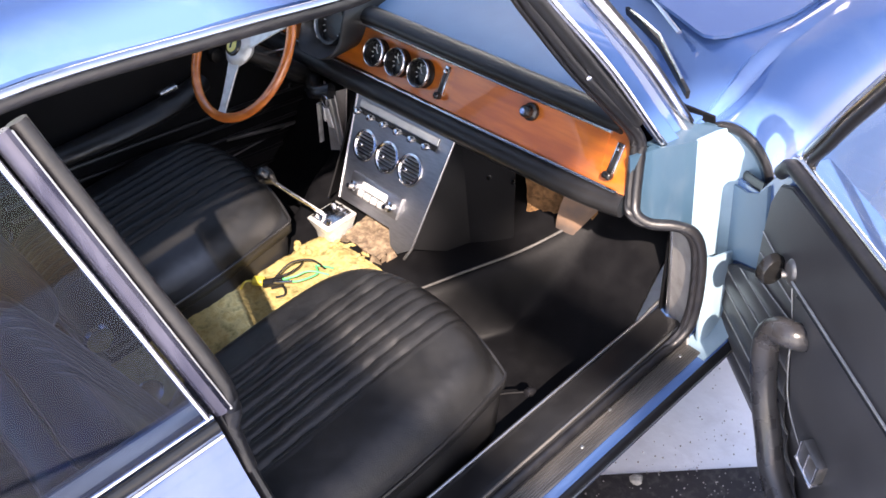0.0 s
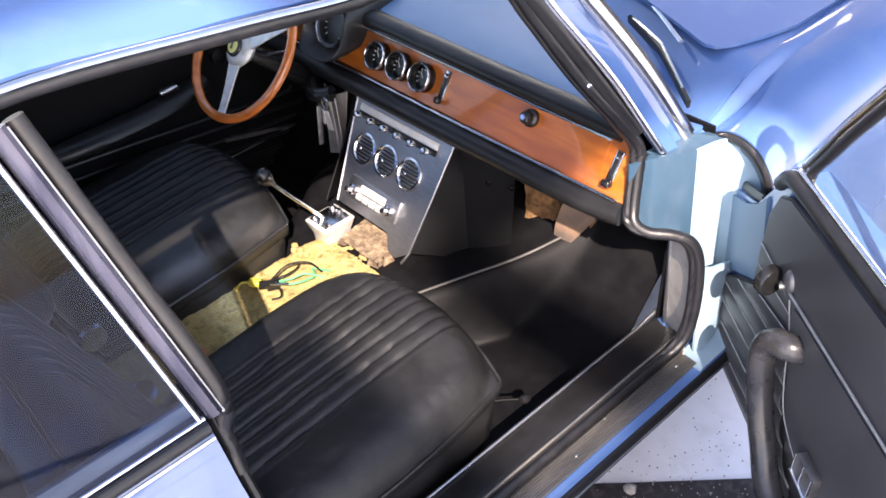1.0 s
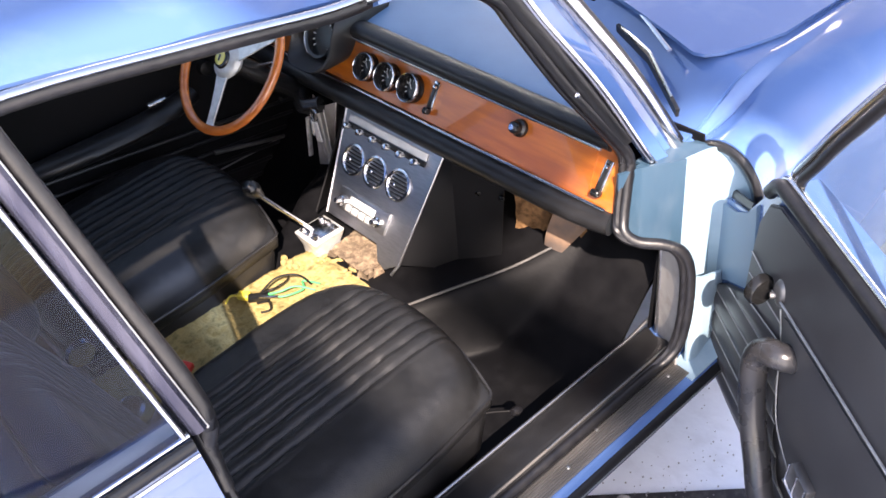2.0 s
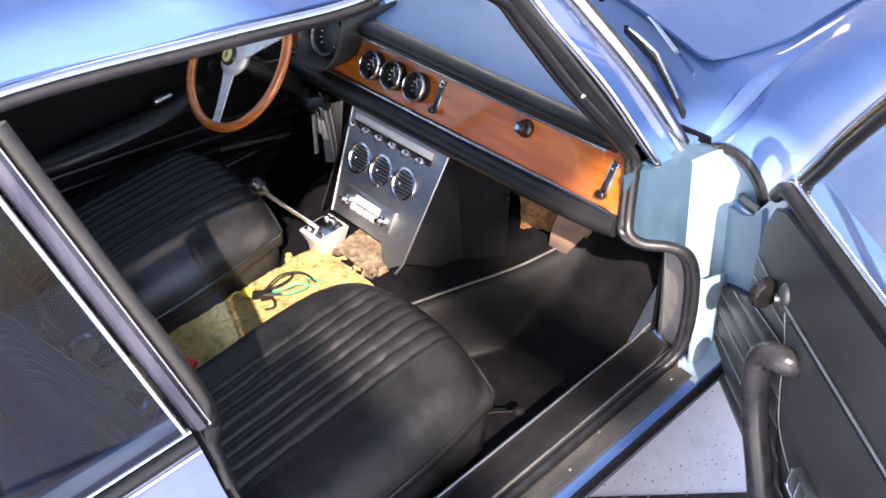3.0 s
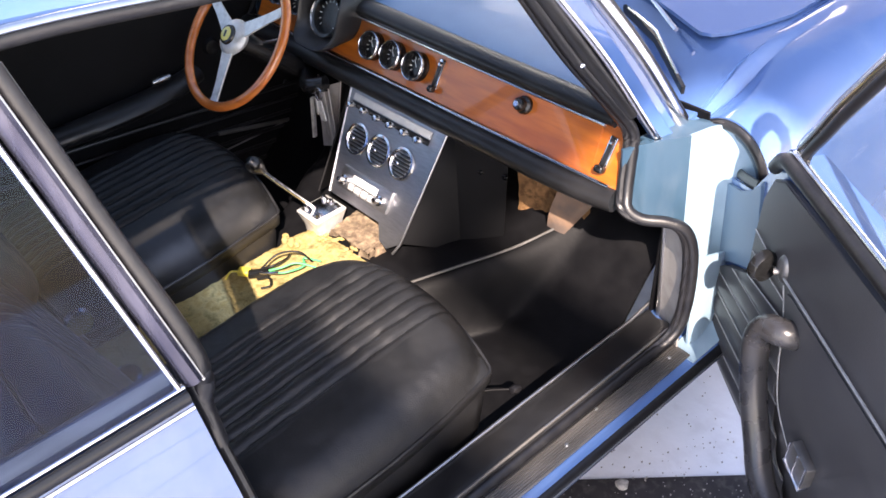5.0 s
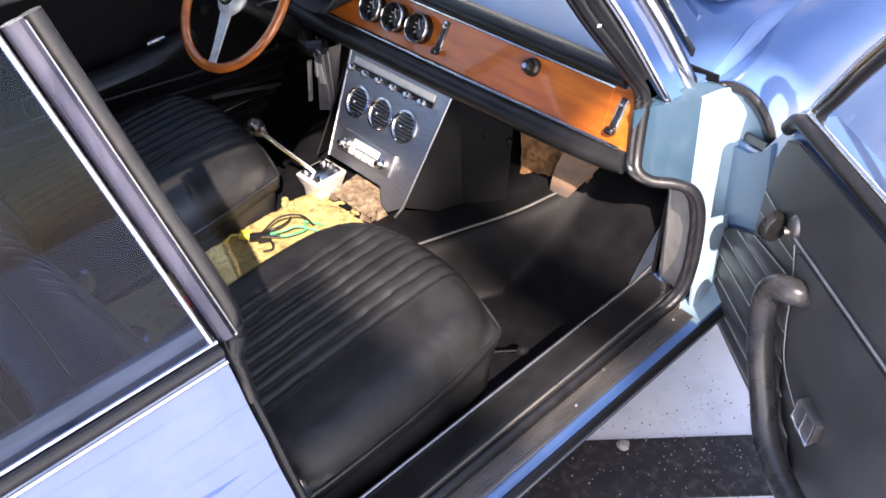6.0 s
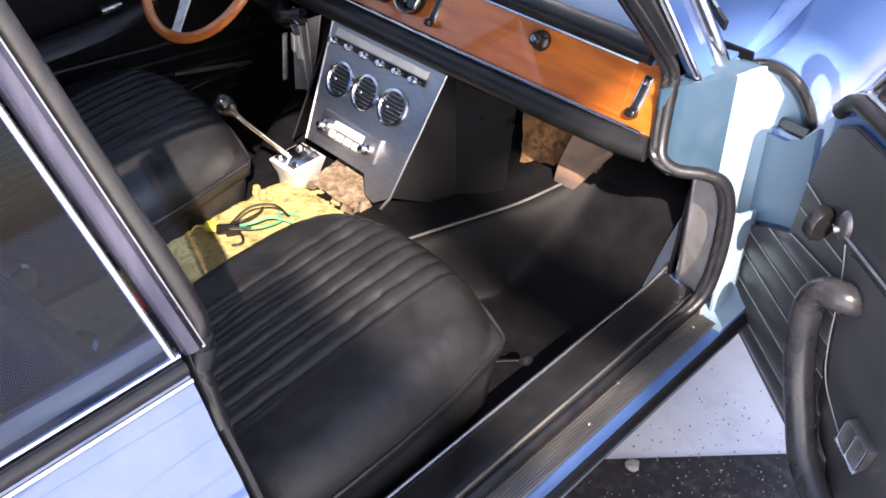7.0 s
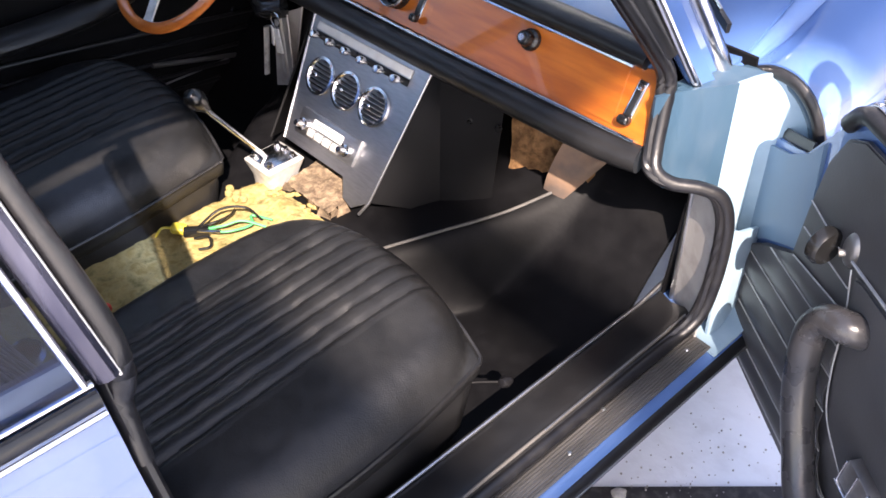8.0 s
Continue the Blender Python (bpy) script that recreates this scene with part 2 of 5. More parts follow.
def sheet(fn, nu, nv, thick=0.004):
    """A curved plate: fn(u, v) with u, v from 0 to 1, and a thickness."""
    e = 1e-3
    top, low = [], []
    for i in range(nu + 1):
        a, b = [], []
        for j in range(nv + 1):
            u, v = i / nu, j / nv
            p = Vector(fn(u, v))
            du = Vector(fn(min(1, u + e), v)) - Vector(fn(max(0, u - e), v))
            dv = Vector(fn(u, min(1, v + e))) - Vector(fn(u, max(0, v - e)))
            nrm = du.cross(dv)
            nrm = nrm.normalized() if nrm.length > 1e-12 else Vector((0, 0, 1))
            a.append(p)
            b.append(p - nrm * thick)
        top.append(a)
        low.append(b)
    bm = bmesh.new()
    tv = [[bm.verts.new(p) for p in r] for r in top]
    lv = [[bm.verts.new(p) for p in r] for r in low]
    for i in range(nu):
        for j in range(nv):
            bm.faces.new((tv[i][j], tv[i + 1][j], tv[i + 1][j + 1], tv[i][j + 1]))
            bm.faces.new((lv[i][j], lv[i][j + 1], lv[i + 1][j + 1], lv[i + 1][j]))
    for i in range(nu):
        bm.faces.new((tv[i][0], lv[i][0], lv[i + 1][0], tv[i + 1][0]))
        bm.faces.new((tv[i][nv], tv[i + 1][nv], lv[i + 1][nv], lv[i][nv]))
    for j in range(nv):
        bm.faces.new((tv[0][j], tv[0][j + 1], lv[0][j + 1], lv[0][j]))
        bm.faces.new((tv[nu][j], lv[nu][j], lv[nu][j + 1], tv[nu][j + 1]))
    return bm


def prism(pts, m, depth, bevel=0.0):
    """A flat outline in x, y, made depth thick along -z and then put at m."""
    bm = bmesh.new()
    a = [bm.verts.new((x, y, 0)) for x, y in pts]
    b = [bm.verts.new((x, y, -depth)) for x, y in pts]
    bm.faces.new(a)
    bm.faces.new(b[::-1])
    k = len(pts)
    for i in range(k):
        bm.faces.new((a[i], b[i], b[(i + 1) % k], a[(i + 1) % k]))
    if bevel:
        bmesh.ops.bevel(bm, geom=[e for e in bm.edges if abs(e.verts[0].co.z - e.verts[1].co.z) < 1e-6], offset=bevel, segments=2, affect="EDGES")
    bm.transform(m)
    return bm


def lathe(profile, m, n=24):
    """Turn (radius, height) round z, and put it at m."""
    rings = [[Vector((max(r, 1e-5) * math.cos(2 * math.pi * k / n), max(r, 1e-5) * math.sin(2 * math.pi * k / n), z)) for k in range(n)] for r, z in profile]
    bm = ring_mesh(rings, caps=False)
    bmesh.ops.remove_doubles(bm, verts=bm.verts, dist=2e-5)
    bm.transform(m)
    return bm


def basis(origin, xaxis, yaxis):
    x = Vector(xaxis).normalized()
    z = x.cross(Vector(yaxis)).normalized()
    y = z.cross(x)
    m = Matrix((x, y, z)).transposed().to_4x4()
    m.translation = origin
    return m


def lerp(a, b, t):
    return a + (b - a) * t


def curve1(table, s):
    """Smooth value from a short table of (s, value)."""
    if s <= table[0][0]:
        return table[0][1]
    for (a, x), (b, y) in zip(table, table[1:]):
        if s <= b:
            t = (s - a) / (b - a)
            return x + (y - x) * (t * t * (3 - 2 * t) * 0.5 + t * 0.5)
    return table[-1][1]


def poly3(pts, t):
    """Point at t (0 to 1, by length) on a polyline."""
    pts = [Vector(p) for p in pts]
    ls = [(b - a).length for a, b in zip(pts, pts[1:])]
    d = t * sum(ls)
    for a, b, l in zip(pts, pts[1:], ls):
        if d <= l or b is pts[-1]:
            return a.lerp(b, min(1, d / max(l, 1e-9)))
        d -= l
    return pts[-1]

# ---- ground ----


def ground_sheet():
    bm = bmesh.new()
    bmesh.ops.create_grid(bm, x_segments=60, y_segments=60, size=150)
    return bm


tagged(link_bm("ground", ground_sheet(), CONCRETE), "pale grey painted concrete floor with specks of dirt", "floor", kind="structure")
band_dir = Vector((0.283, 0.296, 0)).normalized()
band_m = basis((0.86, 0.065, 0.004), band_dir, (-band_dir.y, band_dir.x, 0))
tagged(link_bm("floor_band", prism([(-3, -0.135), (3, -0.135), (3, 0.03), (-3, 0.03)], band_m, 0.003), TARBAND), "dark painted band across the pale floor", "floor marking", kind="structure")

# ---- car body ----
car = thing("car", "light blue classic two-door coupe with its passenger door open", "car")


def rail_z(y):
    return curve1([(-1.6, 1.30), (-1.2, 1.36), (-0.88, 1.378), (-0.6, 1.336), (-0.446, 1.31), (-0.37, 1.298), (-0.25, 1.298), (-0.09, 1.285)], y)


def side_x(z):
    return 0.675 - 0.316 * (z - 0.88)


def roof_fn(u, v):
    y = lerp(-1.6, -0.09, v)
    s = 2 * u - 1
    return Vector(((0.535 + 0.02 * max(0, (y + 0.35) / 0.2)) * s, y + 0.07 * (1 - s * s) * v, rail_z(y) + 0.075 * (1 - abs(s) ** 2.4) + 0.004))


roof = part("roof", sheet(roof_fn, 40, 30, 0.006), PAINT, car, "light blue glossy roof panel")
part("headlining", sheet(lambda u, v: roof_fn(u, v) * 1.0 + Vector((-(2 * u - 1) * 0.06, -0.03 * v, -0.032)), 24, 20, 0.006), HEADLINER, car, "dark headlining")
for s in (1, -1):
    pts = smooth_path([(s * 0.545, y, rail_z(y) - 0.003) for y in (-1.5, -1.2, -0.9, -0.6, -0.4, -0.27, -0.16)], 6)
    part("drip_rail", sweep(pts, oval(0.007, 0.006)), CHROME, car, "chrome drip rail")
    pts = smooth_path([(s * 0.538, y, rail_z(y) - 0.015) for y in (-1.5, -1.2, -0.9, -0.6, -0.4, -0.3, -0.2, -0.13)], 6)
    part("roof_seal", sweep(pts, oval(0.009, 0.012)), RUBBER, car, "black rubber door seal")
    # pillar of the windscreen: lining, painted face, chrome edges
    line = [(0.628, 0.125, 0.845), (0.592, 0.03, 1.005), (0.563, -0.068, 1.16), (0.553, -0.12, 1.228), (0.545, -0.21, 1.266), (0.534, -0.36, 1.275)]
    path = smooth_path([(s * x, y, z) for x, y, z in line], 7)
    part("pillar_lining", sweep([p + Vector((s * 0.003, 0.008, 0.004)) for p in path], lambda t: oval(0.018 * min(1, (1 - t) * 3 + 0.1), 0.025 * min(1, (1 - t) * 3 + 0.1), 14), (s * 1, 0.2, 0)), VINYL, car, "black padded windscreen pillar lining")
    part("pillar_screw", lathe([(0, 0.004), (0.004, 0.003), (0.006, 0)], basis((s * 0.612, 0.03, 0.985), (0, 0.6, -0.7), (0, 0.7, 0.7)) if s > 0 else Matrix.Translation((-0.6, 0.03, 0.985)), 10), CHROME, car, "small chrome screw")
    line = [(0.668, 0.225, 0.755), (0.655, 0.185, 0.815), (0.617, 0.095, 0.985), (0.582, -0.005, 1.14), (0.57, -0.065, 1.225), (0.558, -0.16, 1.282), (0.545, -0.33, 1.296)]
    path = smooth_path([(s * x, y, z) for x, y, z in line], 7)
    part("windscreen_pillar", sweep(path, [(-0.018, -0.014), (0.018, -0.014), (0.021, 0.0), (0.015, 0.014), (-0.015, 0.014), (-0.021, 0.0)], (s * 1, -0.35, 0.1)), PAINT, car, "blue windscreen pillar")
    part("pillar_gutter", sweep([p + Vector((s * 0.012, -0.022, 0.0)) for p in path], oval(0.005, 0.007)), CHROME, car, "bright gutter strip")
    line = [(0.672, 0.262, 0.776), (0.635, 0.165, 0.955), (0.60, 0.06, 1.115), (0.584, -0.01, 1.205), (0.568, -0.11, 1.286), (0.547, -0.29, 1.31)]
    path = smooth_path([(s * x, y, z) for x, y, z in line], 7)
    part("windscreen_trim", sweep(path, oval(0.011, 0.014)), CHROME, car, "chrome windscreen trim")
    web_a = smooth_path([(s * x, y, z) for x, y, z in ((0.667, 0.215, 0.77), (0.655, 0.188, 0.815), (0.617, 0.098, 0.985), (0.582, -0.002, 1.14), (0.57, -0.06, 1.225))], 4)
    web_b = smooth_path([(s * x, y, z) for x, y, z in ((0.676, 0.27, 0.765), (0.668, 0.25, 0.79), (0.635, 0.165, 0.955), (0.60, 0.06, 1.115), (0.584, -0.01, 1.205))], 4)
    part("pillar_web", ring_mesh([[a, b, b + Vector((-s * 0.006, 0, -0.004)), a + Vector((-s * 0.006, 0, -0.004))] for a, b in zip(web_a, web_b)]), PAINT, car, "blue pillar face beside the screen")
    part("trim_rubber", sweep([p + Vector((-s * 0.012, 0.018, 0.004)) for p in path[:-6]], oval(0.009, 0.01)), RUBBER, car, "black windscreen rubber")


def screen_fn(u, v):
    s = 2 * u - 1
    lo = Vector((0.66 * s, 0.25 + 0.24 * (1 - s * s), 0.80 + 0.02 * (1 - s * s)))
    hi = Vector((0.555 * s, -0.055 + 0.06 * (1 - s * s), 1.27 + 0.07 * (1 - s * s)))
    return lo.lerp(hi, v) + Vector((0, 0.03, 0.02)) * math.sin(math.pi * v)


screen = part("windscreen", sheet(screen_fn, 24, 10, 0.004), GLASS, car, "clear curved windscreen glass")
screen.visible_shadow = False
part("lower_screen_trim", tube([screen_fn(u / 20, 0.0) + Vector((0, 0.004, 0.002)) for u in range(21)], 0.008), CHROME, car, "chrome strip under the windscreen")
part("header", sweep([screen_fn(u / 20, 1.0) + Vector((0, -0.015, 0)) for u in range(21)], oval(0.02, 0.014)), VINYL, car, "dark windscreen header")


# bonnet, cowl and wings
def view_push(p, s):
    """The hinge corner of the shell, scaled away from the camera's first place to fit its view; the change fades out
    along the wing.
    """
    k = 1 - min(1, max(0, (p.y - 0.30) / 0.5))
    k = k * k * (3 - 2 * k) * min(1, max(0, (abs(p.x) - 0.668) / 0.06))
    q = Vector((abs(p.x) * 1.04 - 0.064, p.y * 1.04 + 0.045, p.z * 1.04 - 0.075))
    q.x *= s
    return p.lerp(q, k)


def bonnet_z(x, y):
    return 0.865 + 0.045 * (1 - min(1, abs(x) / 0.7) ** 2) - 0.05 * max(0, (y - 0.9)) ** 1.5 + 0.02 * (1 - math.exp(-max(0, y - 0.4) * 3))


def bonnet_fn(u, v):
    s = 2 * u - 1
    y0 = 0.555 - 0.15 * abs(s) ** 1.5 + 0.22 * max(0, (abs(s) - 0.84) / 0.16) ** 2.5
    y = lerp(y0, 1.9, v)
    x = (0.66 + 0.05 * min(1, max(0, y - 0.5))) * s
    return Vector((x, y, bonnet_z(x, y)))


part("bonnet", sheet(bonnet_fn, 60, 30, 0.008), PAINT, car, "light blue glossy bonnet")


def cowl_fn(u, v):
    s = 2 * u - 1
    a = Vector((0.672 * s, 0.262 + 0.23 * (1 - s * s), 0.785 + 0.02 * (1 - s * s)))
    y = 0.9
    b = Vector((0.685 * s, y, bonnet_z(0.685 * s, y) - 0.02))
    p = a.lerp(b, v)
    zz = bonnet_z(p.x, p.y) - 0.012
    k = min(1, v * 3.2)
    k = k * k * (3 - 2 * k)
    return Vector((p.x, p.y, lerp(a.z, zz, k)))


part("cowl", sheet(cowl_fn, 40, 30, 0.006), PAINT, car, "blue cowl panel under the wipers")


def wing_fn(side):
    def fn(u, v):
        y = lerp(0.255, 2.1, v ** 1.3)
        k = min(1, (y - 0.255) / 0.26)
        k = k * k * (3 - 2 * k)
        inner = bonnet_z(0.68, y) - 0.004
        prof = [(0.662, lerp(0.765, inner - 0.010, k)), (0.685, lerp(0.785, inner - 0.001, k)), (0.705, lerp(0.795, inner + 0.003, k)), (0.735, lerp(0.823, inner + 0.008, k)), (0.77, lerp(0.836, inner + 0.010, k)),
                (0.81, lerp(0.828, inner + 0.004, k)), (0.845, lerp(0.795, inner - 0.024, k)), (0.864, lerp(0.748, inner - 0.075, k)), (0.872, 0.66), (0.87, 0.5), (0.855, 0.36), (0.835, 0.24)]
        t = u * (len(prof) - 1)
        i = min(int(t), len(prof) - 2)
        p = [Vector((*prof[max(0, min(len(prof) - 1, i + d))], 0)) for d in (-1, 0, 1, 2)]
        t -= i
        q = 0.5 * ((2 * p[1]) + (p[2] - p[0]) * t + (2 * p[0] - 5 * p[1] + 4 * p[2] - p[3]) * t * t + (3 * p[1] - p[0] - 3 * p[2] + p[3]) * t ** 3)
        return view_push(Vector((side * (q.x + 0.03 * k * max(0, 1 - abs(y - 1.2))), y, q.y)), side)
    return fn


for s in (1, -1):
    fn = wing_fn(s)
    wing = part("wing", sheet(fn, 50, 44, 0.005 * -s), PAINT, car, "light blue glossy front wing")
    lip = [fn(u / 40, 0.0) + Vector((0, -0.004, -0.008)) for u in range(0, 28)]
    part("wing_edge_seal", sweep(lip, oval(0.008, 0.011)), RUBBER, car, "worn rubber on the wing edge")
    part("wing_inner_edge", sweep([fn(u / 40, 0.0) + Vector((-0.012 * s, 0.012, -0.022)) for u in range(0, 28)], oval(0.012, 0.012)), PAINT_SHADED, car)

# wipers
for px, py, tx, ty, bx0, by0, bx1, by1 in ((0.215, 0.56, 0.52, 0.425, 0.35, 0.465, 0.65, 0.28), (-0.33, 0.55, 0.03, 0.53, -0.2, 0.56, 0.2, 0.545)):
    pivot, tip = Vector((px, py, 0.875)), Vector((tx, ty, 0.875))
    arm = part("wiper", sweep(smooth_path([pivot + Vector((0, 0, 0.012)), pivot.lerp(tip, 0.5) + Vector((0.0, 0.012, 0.02)), tip], 5), oval(0.006, 0.004)), CHROME, car, "bright wiper arm")
    part("wiper_blade", sweep([(bx0, by0, 0.862), (lerp(bx0, bx1, 0.5), lerp(by0, by1, 0.5) + 0.012, 0.866), (bx1, by1, 0.845)], [(-0.003, -0.012), (0.003, -0.012), (0.004, 0.006), (-0.004, 0.006)]), RUBBER, arm, "black wiper blade")
    part("blade_bow", tube([(bx0 + 0.02, by0 - 0.01, 0.87), (lerp(bx0, bx1, 0.5), lerp(by0, by1, 0.5) + 0.012, 0.882), (bx1 - 0.03, by1 + 0.02, 0.858)], 0.003, 6), CHROME, arm)
    part("wiper_pivot", lathe([(0.0, 0.03), (0.014, 0.028), (0.018, 0.0), (0.022, -0.03)], Matrix.Translation(pivot), 14), BLACKPL, arm, "dark wiper pivot cap")

# door pillar at the front of the opening
for s in (1, -1):
    def jamb(u, v, s=s):
        p = poly3([(0.648, 0.105, 0), (0.665, 0.15, 0), (0.69, 0.178, 0), (0.71, 0.198, 0), (0.724, 0.214, 0)], u)
        return Vector((s * p.x, p.y, lerp(curve1([(0, 0.672), (0.12, 0.645), (0.3, 0.602), (1, 0.585)], u), 0.788 + 0.02 * max(0, u - 0.4), v)))
    part("door_pillar", sheet(jamb, 30, 10, 0.006 * s), PAINT_SHADED, car, "blue door pillar with worn paint, darkened as in shade")

    def hinge_face(u, v, s=s):
        p = poly3([(0.724, 0.2145, 0), (0.737, 0.222, 0), (0.765, 0.245, 0), (0.815, 0.268, 0), (0.862, 0.278, 0)], u)
        q = Vector((s * p.x, p.y, lerp(0.30, 0.80 + 0.03 * math.sin(math.pi * min(1, u * 1.1)) - 0.05 * max(0, u - 0.7), v)))
        return q.lerp(view_push(q, s), min(1, u * 3))
    part("hinge_face", sheet(hinge_face, 20, 12, 0.005 * s), PAINT_SUNLIT, car, "blue hinge face of the door opening, paled as in sun")

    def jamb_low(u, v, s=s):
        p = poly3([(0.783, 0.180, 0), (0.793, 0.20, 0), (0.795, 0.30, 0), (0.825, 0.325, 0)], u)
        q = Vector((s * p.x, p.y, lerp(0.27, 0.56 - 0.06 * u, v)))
        return q.lerp(view_push(q, s), u)
    part("hinge_post", sheet(jamb_low, 14, 10, 0.006 * s), PAINT_SUNLIT, car, "blue hinge post, paled as in sun")

    def kick(u, v, s=s):
        a = Vector((0.685, 0.205, 0.31)).lerp(Vector((0.686, 0.202, 0.60)), v)
        b = Vector((0.772, 0.155, 0.31)).lerp(Vector((0.768, 0.165, 0.62)), v)
        p = a.lerp(b, u)
        return Vector((s * p.x, p.y, p.z))
    kp = part("kick_plate", sheet(kick, 6, 8, 0.004), GREYMETAL, car, "grey metal kick plate with a bright edge")
    part("edge_trim", tube([(s * 0.686, 0.204, 0.32), (s * 0.687, 0.203, 0.47), (s * 0.687, 0.202, 0.59)], 0.006), ALU, kp, "bright edge strip")
    # rubber seal all round the opening
    seal = [(0.552, -0.18, 1.255), (0.562, -0.10, 1.20), (0.571, -0.062, 1.14), (0.597, 0.02, 1.0), (0.627, 0.10, 0.88), (0.645, 0.138, 0.81), (0.652, 0.125, 0.75), (0.662, 0.105, 0.70), (0.675, 0.092, 0.672),
            (0.70, 0.105, 0.652), (0.735, 0.14, 0.642), (0.762, 0.165, 0.622), (0.776, 0.176, 0.57), (0.780, 0.174, 0.48), (0.776, 0.166, 0.40), (0.769, 0.14, 0.356),
            (0.757, 0.06, 0.335), (0.754, -0.3, 0.332), (0.752, -0.75, 0.332)]
    path = smooth_path([(s * x, y, z) for x, y, z in seal], 6)
    sl = part("door_seal", tube(path, 0.012, 10), RUBBER, car, "ribbed black rubber door seal")
    part("seal_bead", tube([p + Vector((-s * 0.008, -0.011, 0.003)) for p in path], 0.008, 8), RUBBER, sl)

for s in (1, -1):
    part("scuttle_corner", sheet(lambda u, v, s=s: Vector((s * (lerp(0.64, 0.668, u) + 0.05 * v * v), lerp(0.165, 0.31, v), 0.786 + 0.003 * u - 0.004 * v)), 6, 6, 0.006 * s), PAINT_SHADED, car, "blue scuttle corner, darkened as in shade")
    part("scuttle_gusset", sheet(lambda u, v, s=s: Vector((s * lerp(lerp(0.652, 0.668, v), lerp(0.70, 0.728, v), u), lerp(lerp(0.15, 0.27, v), lerp(0.196, 0.295, v), u), lerp(0.787, 0.785, u) + 0.004 * v)), 6, 6, 0.006 * s), PAINT_SHADED, car, "blue gusset over the hinge face, darkened as in shade")
# sills
for s in (1, -1):
    y0, y1 = -0.86, 0.18
    prof = [(0.655, 0.235), (0.658, 0.316), (0.665, 0.323), (0.742, 0.338), (0.75, 0.325), (0.76, 0.312), (0.806, 0.308), (0.815, 0.306), (0.824, 0.298), (0.829, 0.286), (0.833, 0.270), (0.80, 0.215), (0.70, 0.18)]
    core = part("sill", ring_mesh([[Vector((s * x, y, z)) for x, z in prof] for y in (y0, -0.4, 0, y1 + 0.1)]), PAINT, car, "light blue sill under the door")
    lay = [(0.652, 0.235, 0), (0.655, 0.322, 0), (0.661, 0.331, 0), (0.70, 0.341, 0), (0.736, 0.349, 0), (0.745, 0.348, 0), (0.752, 0.336, 0), (0.757, 0.322, 0), (0.764, 0.3185, 0)]
    part("sill_cover", sheet(lambda u, v, s=s: Vector((s * poly3(lay, u).x, lerp(y0, y1 + 0.07 * max(0, 1 - u * 1.6), v), poly3(lay, u).y + 0.0012 * noise.noise((u * 6, v * 14, 3)))), 24, 60, 0.004 * s), VINYL, core, "shiny black sill covering")
    part("edge_piping", tube([(s * 0.657, lerp(y0, y1 + 0.075, k / 10), 0.331 + 0.02 * max(0, k / 10 - 0.93) / 0.07) for k in range(11)], 0.0042), ALU, core, "worn bright edge strip")
    part("cover_bead", tube([(s * 0.744, lerp(y0, y1 - 0.02, k / 10), 0.3495) for k in range(11)], 0.0032), RIB, core, "worn bead along the sill covering")
    part("cover_bead", tube([(s * 0.7445, lerp(-0.22, y1 - 0.02, k / 10), 0.3515) for k in range(11)], 0.0017), ALU, core, "bright worn crest of the bead")
    plate = part("scuff_plate", box(0.044, y1 - y0 - 0.03, 0.004, Matrix.Translation((s * 0.7845, (y0 + y1) / 2 - 0.005, 0.3155)) @ Matrix.Rotation(s * 0.08, 4, "Y"), 0.001), SCUFF, core, "ribbed scuff plate of grey metal and rubber")
    for k in range(8):
        x = 0.7665 + 0.0052 * k
        z = 0.3178 - 0.08 * (x - 0.7845)
        part("rib", sweep([(s * x, y0 + 0.02, z), (s * x, y1 - 0.03, z)], [(-0.0014, 0), (0.0014, 0), (0.0008, 0.0024), (-0.0008, 0.0024)]), RIB, plate)
    for x, y in ((0.787, -0.62), (0.787, -0.205), (0.766, -0.095), (0.782, 0.12)):
        part("screw", lathe([(0, 0.004), (0.003, 0.0035), (0.0048, 0.0)], Matrix.Translation((s * x, y, 0.3185)), 10), ALU, plate, "chrome screw")
    part("sill_strip", sweep([(s * 0.824, y0, 0.284), (s * 0.824, y1 + 0.08, 0.284)], oval(0.0135, 0.016, 14)), RUBBER, core, "dark strip on the sill edge")
    part("strip_line", tube([(s * 0.8372, y0, 0.286), (s * 0.8372, y1 + 0.08, 0.286)], 0.0018, 6), ALU, core, "pale worn line on the dark strip")
    part("sill_end", sheet(lambda u, v, s=s: Vector((s * lerp(0.762, 0.822, u), lerp(y1 - 0.03, y1 + 0.13, v), 0.3175 + 0.06 * max(0, v - 0.4) ** 2 - 0.006 * u)), 6, 10, 0.004 * s), PAINT_SUNLIT, core, "blue end of the sill, paled as in sun")

